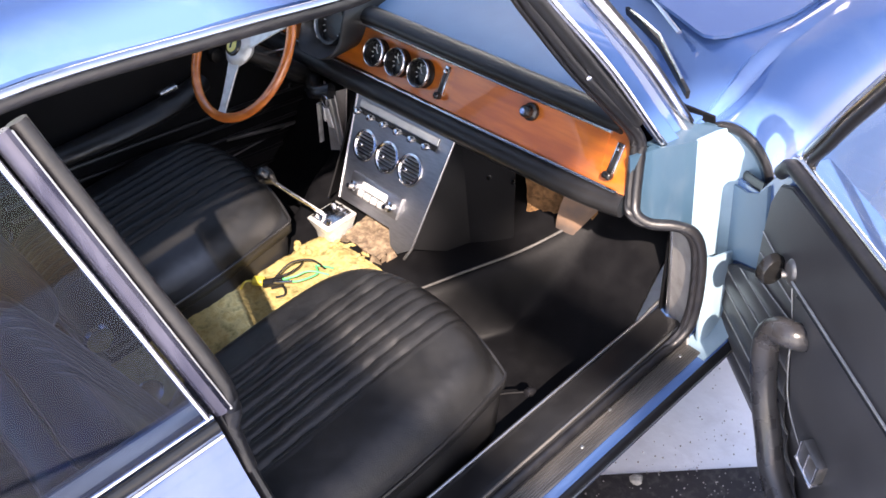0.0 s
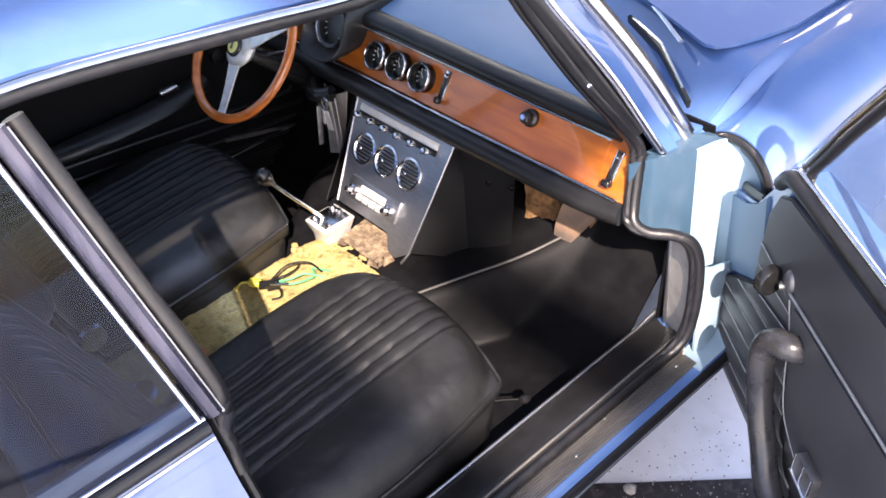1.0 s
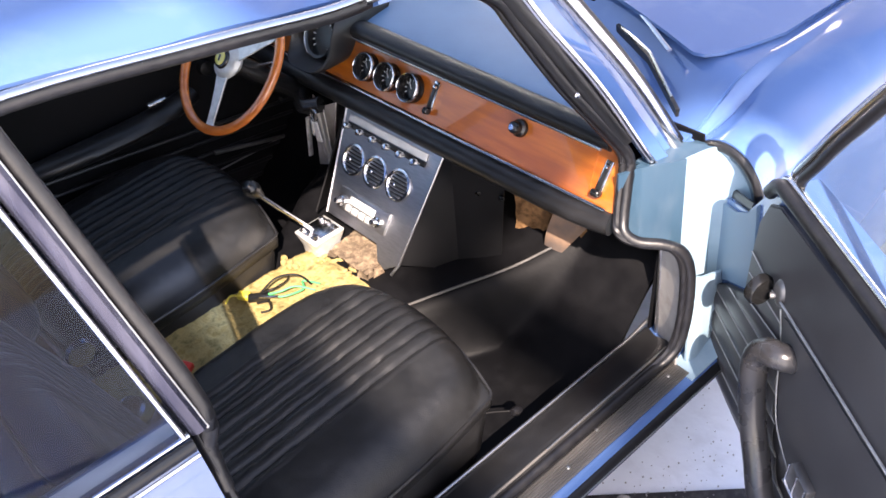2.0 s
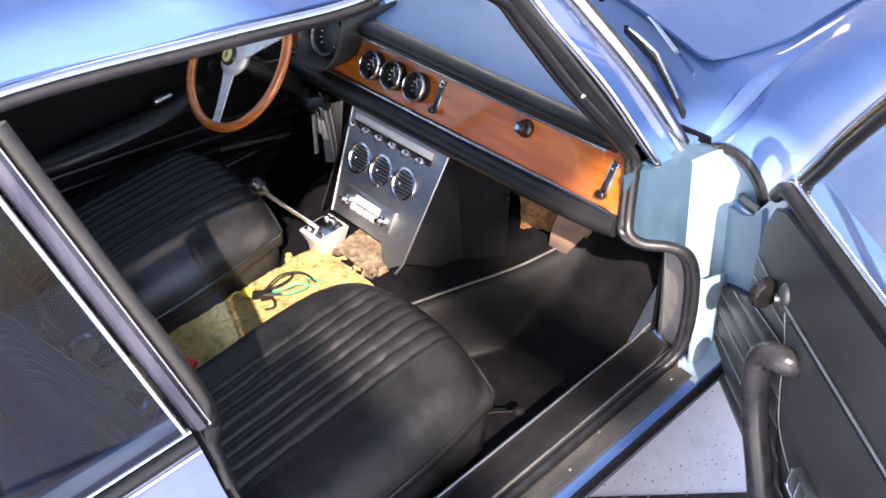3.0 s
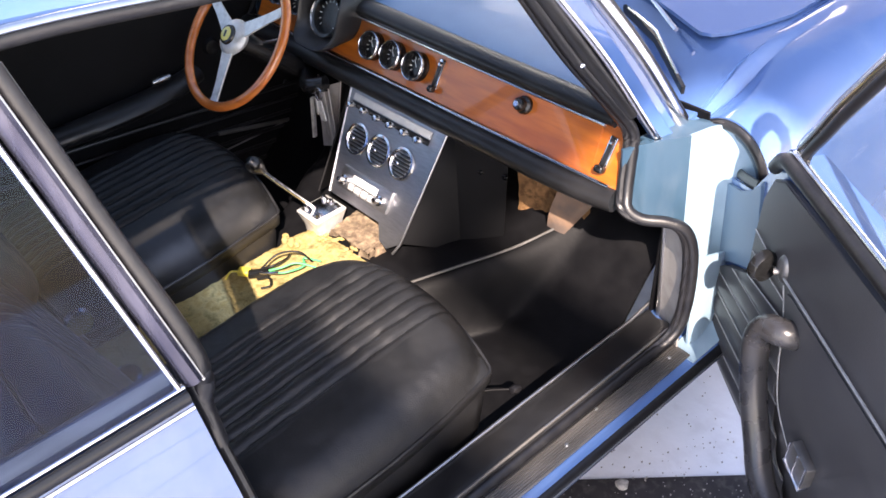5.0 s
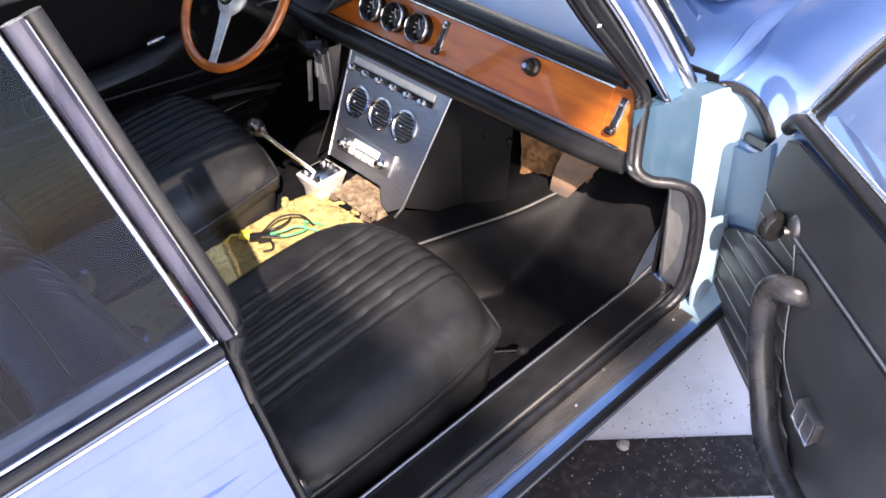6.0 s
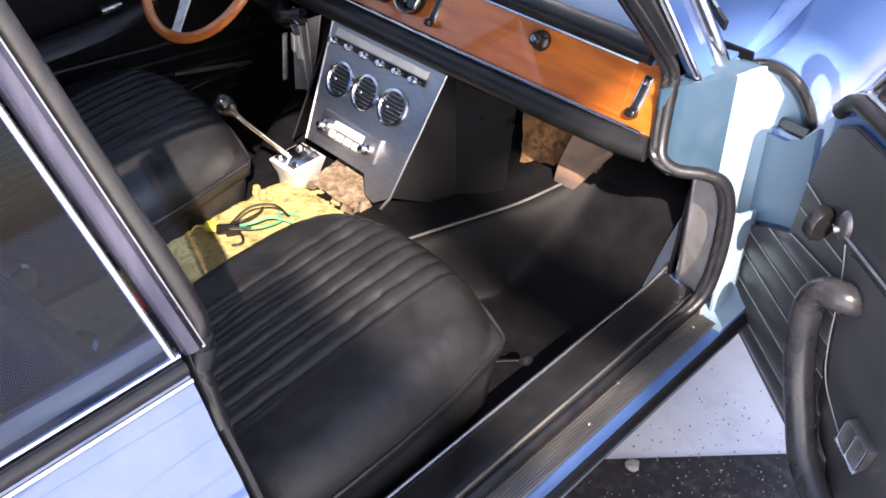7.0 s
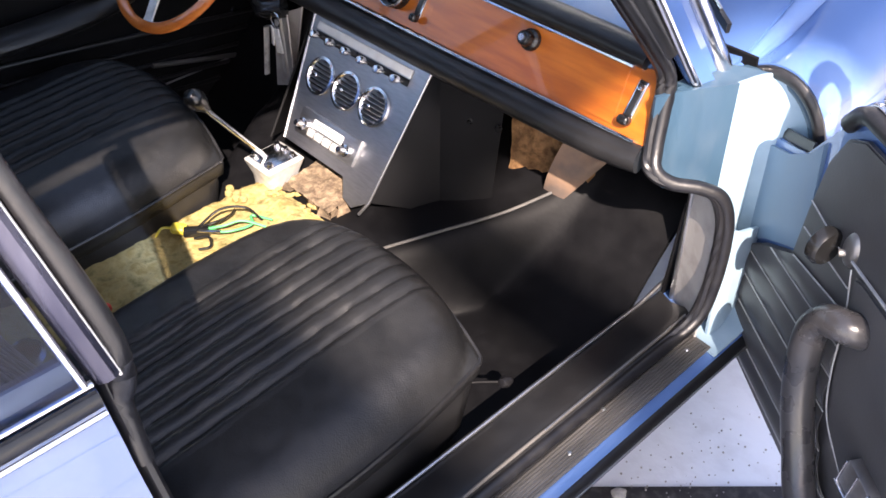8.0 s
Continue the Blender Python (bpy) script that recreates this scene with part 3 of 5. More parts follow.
# rear quarter
for s in (1, -1):
    def quarter(u, v, s=s):
        z = lerp(0.875, 0.22, u)
        x = curve1([(0.22, 0.80), (0.35, 0.835), (0.45, 0.825), (0.60, 0.775), (0.70, 0.735), (0.80, 0.697), (0.875, 0.672)], z)
        y = lerp(-0.835, -2.0, v)
        return Vector((s * (x - 0.02 * v), y + 0.02 * u, z - 0.0 * v))
    qp = part("quarter_panel", sheet(quarter, 30, 14, 0.006 * s), PAINT, car, "pale blue rear quarter panel")
    edge = smooth_path([quarter(k / 12, 0) + Vector((-s * 0.014, 0.012, 0)) for k in range(13)], 3)
    part("opening_trim", sweep(edge, oval(0.010, 0.013)), RUBBER, qp, "black rubber trim of the door opening")
    # window frame of the quarter light
    belt = lambda y: Vector((s * (0.672 + 0.006), y, 0.888 + 0.01 * (-0.84 - y)))
    corner = belt(-0.845)
    topc = Vector((s * (side_x(1.33) + 0.004), -0.925, 1.33))
    bot = [belt(y) for y in (-0.838, -1.0, -1.2, -1.5)]
    part("belt_trim", sweep(bot, oval(0.0045, 0.0045)), CHROME, qp, "chrome belt strip")
    part("belt_rubber", sweep([p + Vector((s * 0.008, 0, -0.014)) for p in bot], oval(0.008, 0.011)), RUBBER, qp, "dark rubber under the belt strip")
    part("lower_belt_trim", sweep([p + Vector((s * 0.017, 0, -0.027)) for p in bot], oval(0.003, 0.004)), CHROME, qp, "thin chrome line under the rubber")
    part("inner_rail", sweep([p + Vector((-s * 0.016, -0.012, 0.012)) for p in bot], oval(0.012, 0.024)), BRONZE, qp, "worn bronze-grey inner window rail")
    fr = part("window_frame", tube([corner, corner.lerp(topc, 0.5), topc], 0.0048), CHROME, qp, "chrome front edge of the quarter window")
    part("frame_bead", tube([p + Vector((s * 0.008, 0.034, 0)) for p in (corner, corner.lerp(topc, 0.5), topc)], 0.0024, 8), ALU, fr, "second bright line of the window frame")
    part("frame_channel", sweep([p + Vector((0, 0.022, 0)) for p in (corner, corner.lerp(topc, 0.5), topc)], oval(0.012, 0.016)), WORN, fr, "worn steel window channel")
    part("pillar_rubber", sweep(smooth_path([quarter(0.16, 0) + Vector((-s * 0.014, 0.012, 0)), quarter(0.06, 0) + Vector((-s * 0.013, 0.018, 0)), corner + Vector((-s * 0.01, 0.04, 0.03)), corner.lerp(topc, 0.5) + Vector((-s * 0.008, 0.047, 0)), topc + Vector((-s * 0.008, 0.047, 0))], 5), oval(0.013, 0.015)), RUBBER, fr, "black pillar rubber")
    pane = part("quarter_glass", prism([(0, 0), (0.9, 0), (0.75, 0.3), (0.55, 0.43), (0.082, 0.45)], basis(corner - Vector((0, 0, 0)), (0, -1, 0.0), topc - corner), 0.004), TINTED, qp, "tinted quarter window, darkened for the shaded rear cabin")
# tail of the shell
part("tail_panel", sheet(lambda u, v: Vector((lerp(-0.66, 0.66, u), lerp(-1.55, -2.1, v), lerp(0.9, 0.86, v))), 10, 6, 0.006), PAINT, car, "light blue boot lid")
part("rear_bulkhead", box(1.36, 0.03, 0.7, Matrix.Translation((0, -1.6, 0.55)), 0.003), HEADLINER, car, "dark rear bulkhead")
rw = part("rear_window", sheet(lambda u, v: Vector((lerp(-0.5, 0.5, u), lerp(-1.6, -1.75, v), lerp(1.31, 0.9, v))), 8, 6, 0.004), GLASS, car, "rear window glass")
rw.visible_shadow = False
part("back_panel", sheet(lambda u, v: Vector((lerp(-0.8, 0.8, u), -2.08, lerp(0.86, 0.25, v))), 8, 6, 0.006), PAINT, car, "blue tail panel")
part("nose_panel", sheet(lambda u, v: Vector((lerp(-0.88, 0.88, u), 1.88 + 0.22 * math.sin(math.pi * min(1, v * 1.3) * 0.5) - 0.05 * abs(2 * u - 1) ** 3, lerp(bonnet_z(min(0.68, abs(lerp(-0.88, 0.88, u))), 1.88) - 0.008, 0.24, v ** 1.3))), 24, 16, 0.006), PAINT, car, "rounded light blue nose panel")

# wheels
for sx in (1, -1):
    for y in (1.35, -1.35):
        w = part("wheel", lathe([(0.17, -0.08), (0.29, -0.085), (0.31, -0.06), (0.312, 0.06), (0.29, 0.085), (0.17, 0.08)], Matrix.Translation((sx * 0.69, y, 0.312)) @ Matrix.Rotation(radians(90), 4, "Y"), 32), TYRE, car, "black tyre on a steel wheel")
        part("rim", lathe([(0.0, 0.05), (0.06, 0.06), (0.15, 0.03), (0.175, 0.075), (0.175, -0.075), (0.0, -0.07)], Matrix.Translation((sx * 0.69, y, 0.312)) @ Matrix.Rotation(radians(90 * sx), 4, "Y"), 28), ALU, w)


# floor, toe board and tunnel
def floor_z(x, y):
    z = 0.225
    toe = max(0, min(1, (y + 0.02) / 0.34))
    z += 0.26 * toe * toe * (3 - 2 * toe)
    flare = curve1([(-0.6, 0.13), (-0.35, 0.15), (-0.166, 0.225), (0.0, 0.305), (0.2, 0.42), (0.36, 0.46)], y)
    t = max(0, min(1, (flare + 0.09 - abs(x)) / 0.09))
    top = curve1([(-0.5, 0.33), (-0.25, 0.335), (-0.12, 0.36), (0.0, 0.385), (0.2, 0.40)], y)
    wall = 0.225 + (top - 0.225) * t * t * (3 - 2 * t)
    blend = max(0, 0.16 - abs(z - wall)) / 0.16 if t > 0 and toe > 0 else 0
    z = max(z, wall) + min(toe * 4, 1) * t * blend * blend * 0.04
    return z + 0.0035 * noise.noise((x * 9, y * 9, 0))


part("floor_mat", sheet(lambda u, v: Vector((lerp(-0.652, 0.652, u), lerp(-1.55, 0.36, v), floor_z(lerp(-0.652, 0.652, u), lerp(-1.55, 0.36, v)))), 110, 120, -0.01), CARPET, car, "scuffed black rubber floor mat")
for s in (1, -1):
    part("footwell_lining", sheet(lambda u, v, s=s: Vector((s * (0.660 + 0.022 * v), lerp(0.20, 0.37, u), lerp(0.24, 0.55, v))), 8, 10, 0.004 * s), CARPET, car, "black lining at the side of the footwell")
edge_line = smooth_path([(0.25, -0.17, 0.392), (0.30, -0.05, 0.40), (0.36, 0.08, 0.413), (0.41, 0.178, 0.443)], 6)
part("mat_edge", tube(edge_line, 0.003, 8), RIB, car, "raised grey edge of the floor mat")
part("firewall", sheet(lambda u, v: Vector((lerp(-0.69, 0.70, u), lerp(0.335, 0.30, v), lerp(0.42, 0.80, v))), 12, 8, 0.006), PANEL, car, "dark firewall behind the dashboard")


# dashboard
def dash_top(u, v):
    x = lerp(-0.655, 0.60, u)
    y0 = 0.150
    yb = 0.26 + 0.22 * (1 - (x / 0.67) ** 2)
    y = lerp(y0, yb, v)
    return Vector((x, y, 0.826 - 0.012 * (1 - v) ** 6 + 0.012 * v - 0.02 * max(0, abs(x) - 0.5) / 0.15))


dash = part("dashboard", sheet(dash_top, 40, 20, 0.02), DASHTOP, car, "black padded dashboard top, coloured blue for the reflected sky")
part("brow", sweep([(-0.66, 0.160, 0.816), (-0.3, 0.160, 0.816), (0.2, 0.160, 0.816), (0.5, 0.162, 0.816), (0.595, 0.164, 0.812)], oval(0.030, 0.018, 16)), VINYL, dash, "black rolled brow over the wood")
part("brow_bead", sweep([(-0.66, 0.132, 0.803), (0.58, 0.134, 0.803)], oval(0.004, 0.004, 8)), CHROME, dash, "thin bright bead under the brow")
FASCIA_O = Vector((0, 0.098, 0.712))
fy = Vector((0, 0.05, 0.083)).normalized()
FM = basis(FASCIA_O, (1, 0, 0), fy)      # x along the dash, y up the slope, z towards the seats


def on_fascia(x, h, d=0.0):
    return FM @ Matrix.Translation((x, h, d))


part("fascia", prism([(-0.62, -0.012), (0.652, -0.012), (0.642, 0.04), (0.622, 0.104), (-0.62, 0.104)], FM, 0.012, 0.001), WOOD, dash, "orange-brown varnished wood fascia")
lid = part("glovebox_lid", prism([(0.135, -0.002), (0.578, -0.002), (0.568, 0.098), (0.125, 0.098)], on_fascia(0, 0, 0.0035), 0.012, 0.001), WOOD, dash, "varnished wood glovebox lid, sunlit at one end")
part("lock_knob", lathe([(0, 0.030), (0.010, 0.030), (0.013, 0.026), (0.014, 0.02), (0.014, 0.012), (0.019, 0.008), (0.02, 0.0)], on_fascia(0.368, 0.066, 0.004), 20), BLACKPL, dash, "black glovebox lock with a chrome barrel")
part("lock_barrel", lathe([(0, 0.033), (0.006, 0.033), (0.0065, 0.029)], on_fascia(0.368, 0.066, 0.004), 14), CHROME, dash, "chrome lock barrel")
for gx in (-0.128, -0.049, 0.034):
    g = part("gauge", lathe([(0.0, 0.006), (0.024, 0.006), (0.027, 0.022), (0.031, 0.025), (0.0335, 0.021), (0.0345, 0.0)], on_fascia(gx, 0.044, 0.002), 32), BLACKPL, dash, "round black gauge with a bright bezel ring")
    # white marks and needle
    bm = bmesh.new()
    for k in range(9):
        a = radians(-130 + 32.5 * k)
        merge(bm, box(0.0018, 0.006, 0.0006, on_fascia(gx, 0.044, 0.0088) @ Matrix.Rotation(-a, 4, "Z") @ Matrix.Translation((0, 0.019, 0)), 0))
    merge(bm, box(0.0016, 0.018, 0.0008, on_fascia(gx, 0.044, 0.0105) @ Matrix.Rotation(0.7, 4, "Z") @ Matrix.Translation((0, 0.007, 0)), 0))
    part("marks", bm, WHITE, dash, "white dial marks", smooth=False)
    part("bezel", lathe([(0.0315, 0.0245), (0.033, 0.026), (0.0348, 0.0235), (0.0352, 0.018)], on_fascia(gx, 0.044, 0.002), 32), CHROME, dash, "thin chrome bezel")
for gx in (0.102, 0.601):
    h = 0.048
    slot = part("slider", box(0.018, 0.07, 0.005, on_fascia(gx, h, 0.003) @ Matrix.Rotation(-0.06, 4, "Z"), 0.002), CHROME, dash, "chrome-framed black slider control")
    part("slider_slot", box(0.011, 0.058, 0.003, on_fascia(gx, h, 0.0065) @ Matrix.Rotation(-0.06, 4, "Z"), 0.001), DIAL, dash)
    part("slider_knob", box(0.022 if gx > 0.3 else 0.016, 0.016, 0.02, on_fascia(gx, h - 0.034 if gx > 0.3 else h - 0.036, 0.012), 0.006, 3), BLACKPL, dash, "black slider knob")
    part("slider_pin", lathe([(0, 0.006), (0.004, 0.005), (0.0055, 0)], on_fascia(gx + 0.002, h + 0.022, 0.008), 10), CHROME, dash)
# lower padded roll
part("lower_roll", sweep(smooth_path([(-0.66, 0.078, 0.672), (-0.3, 0.075, 0.672), (0.2, 0.075, 0.674), (0.5, 0.078, 0.676), (0.60, 0.084, 0.677), (0.645, 0.092, 0.678)], 5), oval(0.027, 0.024, 16)), VINYL, dash, "black padded lower dashboard roll")
part("roll_trim", tube([(-0.64, 0.082, 0.701), (0.2, 0.083, 0.702), (0.63, 0.088, 0.704)], 0.0045), CHROME, dash, "bright strip under the wood")
part("under_panel", box(1.28, 0.2, 0.01, Matrix.Translation((0, 0.19, 0.665)), 0.003), PANEL, dash, "dark panel under the dashboard")
# instrument hood before the driver
def pod_ring(y, grow):
    out = []
    for k in range(40):
        a = 2 * math.pi * k / 40
        c, q = math.cos(a), math.sin(a)
        out.append(Vector((-0.288 + (0.082 + grow) * math.copysign(abs(c) ** 0.55, c), y + 0.05 * q, 0.80 + (0.066 + grow) * math.copysign(abs(q) ** 0.6, q))))
    return out


pod = ring_mesh([pod_ring(0.14, -0.012), pod_ring(0.078, -0.008), pod_ring(0.07, -0.004), pod_ring(0.072, 0.0), pod_ring(0.085, 0.004), pod_ring(0.15, 0.004), pod_ring(0.25, -0.004)], caps=False)
part("instrument_pod", pod, VINYL, dash, "black rounded instrument pod")
for gx, r in ((-0.418, 0.034), (-0.288, 0.055), (-0.505, 0.03)):
    part("main_dial", lathe([(0, 0.006), (r * 0.82, 0.006), (r * 0.86, 0.02), (r, 0.022), (r * 1.03, 0)], on_fascia(gx, 0.07, 0.022), 36), BLACKPL, dash, "large black instrument dial")
    part("main_bezel", lathe([(r * 0.97, 0.022), (r, 0.026), (r * 1.05, 0.02), (r * 1.06, 0)], on_fascia(gx, 0.07, 0.022), 36), CHROME, dash, "thin chrome bezel")
    bm = bmesh.new()
    for k in range(13):
        a = radians(-135 + 22.5 * k)
        merge(bm, box(0.002, 0.008, 0.0006, on_fascia(gx, 0.07, 0.0292) @ Matrix.Rotation(-a, 4, "Z") @ Matrix.Translation((0, r * 0.68, 0)), 0))
    part("dial_marks", bm, WHITE, dash, "white dial marks", smooth=False)

# centre console
cn = Vector((0, -0.162, 0.11)).normalized()
cy = Vector((0, 0.11, 0.162)).normalized()
CM = basis((0, 0, 0.564), (1, 0, 0), cy)


def on_console(x, h, d=0.0):
    return CM @ Matrix.Translation((x, h, d))


console = part("console", prism([(-0.168, 0.115), (0.182, 0.115), (0.166, -0.17), (0.128, -0.198), (0.098, -0.19), (0.078, -0.152), (-0.118, -0.152)], CM, 0.004, 0.0008), ALU, car, "brushed dark aluminium console face plate")
part("console_edge", tube([CM @ Vector((0.184, 0.115, 0)), CM @ Vector((0.167, -0.17, 0)), CM @ Vector((0.155, -0.2, 0))], 0.0035), ALU, console, "bright edge of the console")
part("console_edge", tube([CM @ Vector((-0.169, 0.115, 0)), CM @ Vector((-0.119, -0.152, 0))], 0.003), ALU, console, "bright edge of the console")
# White base colour stands in for the bright reflection in this metal strip.
part("switch_plate", box(0.285, 0.017, 0.004, on_console(0.0, 0.091, 0.003), 0.001), WHITE, console, "metal strip over the switches, white for its reflection")
part("switch_strip", box(0.285, 0.014, 0.003, on_console(0.0, 0.073, 0.002), 0.001), DIAL, console, "black strip behind the switches")
for x in (-0.125, -0.075, -0.025, 0.025, 0.075, 0.124):
    part("switch", lathe([(0, 0.03), (0.007, 0.029), (0.0085, 0.024), (0.008, 0.014), (0.004, 0.01), (0.004, 0)], on_console(x, 0.071, 0.002), 14), CHROME, console, "small round chrome switch knob")
for x in (-0.083, 0.0, 0.084):
    part("air_vent", lathe([(0.030, 0.001), (0.034, 0.0065), (0.0395, 0.0055), (0.041, 0.0)], on_console(x, 0.0, 0.0005), 32), CHROME, console, "round chrome air vent ring")
    part("vent_bowl", lathe([(0.0, 0.0012), (0.033, 0.0012), (0.033, 0.0)], on_console(x, 0.0, 0.0004), 28), DIAL, console)
    for k in range(-3, 4):
        L = 2 * math.sqrt(max(0.0001, 0.032 ** 2 - (k * 0.0085) ** 2)) - 0.004
        part("louvre", box(L, 0.0022, 0.006, on_console(x, k * 0.0085, 0.003) @ Matrix.Rotation(radians(35), 4, "X"), 0.0006, 1), ALU, console)
    part("vent_pin", lathe([(0, 0.012), (0.003, 0.0115), (0.0045, 0.009), (0.003, 0.003)], on_console(x - 0.008, -0.002, 0), 10), CHROME, console)
radio = part("radio", box(0.186, 0.056, 0.01, on_console(0.002, -0.098, 0.003), 0.003), ALU, console, "old car radio with two knobs")
part("radio_dial", box(0.092, 0.018, 0.006, on_console(0.002, -0.090, 0.008), 0.002), WHITE, radio, "pale tuning dial")
part("radio_keys", box(0.10, 0.016, 0.012, on_console(0.002, -0.111, 0.009), 0.003), BARE, radio, "bright push buttons")
for k in range(3):
    part("key_gap", box(0.002, 0.017, 0.0125, on_console(-0.024 + 0.026 * k, -0.111, 0.0095), 0.0004, 1), DIAL, radio)
part("dial_line", box(0.06, 0.0016, 0.001, on_console(0.0, -0.088, 0.0115), 0), DIAL, radio)
for x in (-0.066, 0.07):
    part("radio_knob", lathe([(0, 0.03), (0.006, 0.03), (0.0075, 0.026), (0.0075, 0.014), (0.013, 0.012), (0.014, 0.0)], on_console(x, -0.102, 0.006), 18), CHROME, radio, "chrome radio knob")
# console cheeks
tr, br = CM @ Vector((0.178, 0.118, -0.004)), CM @ Vector((0.163, -0.17, -0.004))
for s in (1, -1):
    t1, b1 = Vector((s * tr.x, tr.y, tr.z)), Vector((s * br.x, br.y, br.z))
    f1, f0 = Vector((s * 0.205, 0.065, 0.655)), Vector((s * 0.235, 0.03, 0.37))
    part("console_cheek", sheet(lambda u, v, a=t1, b=b1, c=f1, d=f0: a.lerp(b, u).lerp(c.lerp(d, u), v), 8, 6, 0.004 * s), PANEL, console, "flat black console side board")
    g1, g0 = Vector((s * 0.318, 0.125, 0.655)), Vector((s * 0.31, 0.10, 0.40))
    part("heater_board", sheet(lambda u, v, a=f1, b=f0, c=g1, d=g0: a.lerp(b, u).lerp(c.lerp(d, u), v), 8, 6, 0.004 * s), PANEL, console, "flat black board beside the heater")
for p in ((0.262, 0.086, 0.575), (0.318, 0.107, 0.575)):
    part("board_screw", lathe([(0, 0.004), (0.006, 0.003), (0.008, 0)], basis(p, (1, 0.4, 0), (0, 0, 1)), 12), BLACKPL, console)

# ---- unseen surroundings, added for shade and reflections ----
WALLW = material("white_render", (0.8, 0.8, 0.8), 0.8, 0.0, (0.84, 0.84, 0.84), 1.5, 0.1, 20)
DARKWALL = material("dark_blue_grey_brick", (0.05, 0.065, 0.1), 0.7, 0.0, (0.08, 0.1, 0.14), 3, 0.1, 20)


def facade(name, m, width, height, cols, rows_, label):
    b = thing(name, label, "building")
    b.matrix_world = m
    cw, rh = width / cols, height / rows_
    for i in range(cols + 1):
        part("pier", box(cw * 0.46, 0.4, height, Matrix.Translation((-width / 2 + i * cw, 0, height / 2)), 0.02), DARKWALL, b, "dark brick pier")
    for j in range(rows_ + 1):
        part("band", box(width, 0.36, rh * (0.46 if j else 0.7), Matrix.Translation((0, 0.01, j * rh)), 0.02), DARKWALL, b, "dark brick band")
    for i in range(cols):
        for j in range(rows_):
            w = part("window", box(cw * 0.6, 0.06, rh * 0.7, Matrix.Translation((-width / 2 + (i + 0.5) * cw, -0.1, (j + 0.5) * rh)), 0.01), WALLW, b, "white panel that reflects as a bright window")
    part("roof_slab", box(width + 0.6, 3, 0.3, Matrix.Translation((0, 1.4, height + 0.3)), 0.03), WALLW, b, "flat roof")
    part("back_wall", box(width, 0.2, height, Matrix.Translation((0, 2.6, height / 2)), 0.02), WALLW, b)
    return b




def sun_blocker_slab(xs, ys, holes, z, thick):
    """A flat sun blocker in rectangular bays; the bays named in holes let the sun through."""
    bm = bmesh.new()
    for i in range(len(xs) - 1):
        for j in range(len(ys) - 1):
            if (i, j) not in holes:
                merge(bm, box(xs[i + 1] - xs[i], ys[j + 1] - ys[j], thick, Matrix.Translation(((xs[i] + xs[i + 1]) / 2, (ys[j] + ys[j + 1]) / 2, z)), 0))
    bmesh.ops.remove_doubles(bm, verts=bm.verts, dist=1e-4)
    return bm


# Unseen roof put in the sun's path; its open bays cut the patches inside.
canopy = thing("canopy", "unseen canopy added to block the sun, open where its beam should pass", "canopy")
part("roof_slab", sun_blocker_slab((4.76, 5.51, 6.2, 6.91, 8.46), (-6.04, -4.54, -4.40, -4.08, -3.94, -3.34, -1.74), ((1, 1), (1, 2), (1, 3), (2, 2), (2, 4)), 7.06, 0.12), GREYMETAL, canopy, "grey sun-blocking slab, its openings shape the sun patches", smooth=False)
for x, y in ((8.36, -5.94), (8.36, -1.84), (4.86, -5.94), (4.86, -1.84)):
    part("post", box(0.14, 0.14, 7.0, Matrix.Translation((x, y, 3.5)), 0.01), GREYMETAL, canopy, "grey steel post of the added canopy")
# Unseen facade, turned to the sun so its white panels reflect in the paint.
facade("building", pose(-4, 10, 0, 0, 0, 24), 40, 9, 6, 1, "unseen building added to reflect in the bonnet, white panels between dark piers")
# tunnel padding and footwell bits


def foam_fn(u, v):
    y = lerp(-0.82, -0.155, v)
    s = 2 * u - 1
    x = 0.005 + s * (0.135 + 0.008 * noise.noise((0, y * 20, 3)))
    edge = max(0, abs(s) - 0.8) / 0.2
    z = 0.372 - 0.03 * edge ** 2 + 0.006 * noise.noise((x * 25, y * 25, 1)) + 0.003 * noise.noise((x * 70, y * 70, 2))
    z += 0.012 * math.exp(-((y + 0.19) / 0.03) ** 2) * (0.5 + noise.noise((x * 30, 0, 5)))
    return Vector((x, y, z))


foam = tagged(link_bm("foam_padding", sheet(foam_fn, 40, 110, 0.03), FOAM), "torn yellow foam padding on the transmission tunnel", "foam padding")
bm = bmesh.new()
random.seed(4)
for k in range(22):
    m = Matrix.Translation((random.uniform(-0.055, 0.06), random.uniform(-0.20, -0.135), 0.376)) @ Matrix.Diagonal((random.uniform(0.5, 1.3), random.uniform(0.5, 1.2), 0.42, 1))
    b2 = bmesh.new()
    bmesh.ops.create_icosphere(b2, subdivisions=2, radius=0.0085, matrix=m)
    for v in b2.verts:
        v.co += Vector((0.004, 0.004, 0.003)) * noise.noise(v.co * 120)
    merge(bm, b2)
part("loose_foam", bm, FOAM, foam, "crumbled pale foam")
felt = tagged(link_bm("felt_pad", sheet(lambda u, v: Vector((lerp(-0.045, 0.10, u), lerp(-0.145, -0.02, v), 0.408 + 0.007 * noise.noise((u * 9, v * 9, 2)) - 0.02 * (1 - v))), 20, 20, 0.03), FELTPAD), "frayed brown felt pad on the tunnel", "felt pad")
lining = tagged(link_bm("bulkhead_felt", sheet(lambda u, v: Vector((lerp(0.29, 0.45, u), lerp(0.175, 0.225, u) + 0.01 * noise.noise((u * 8, v * 8, 7)), lerp(0.385, 0.66, v))), 16, 20, 0.02), FELT), "frayed brown felt lining under the dashboard", "felt lining")


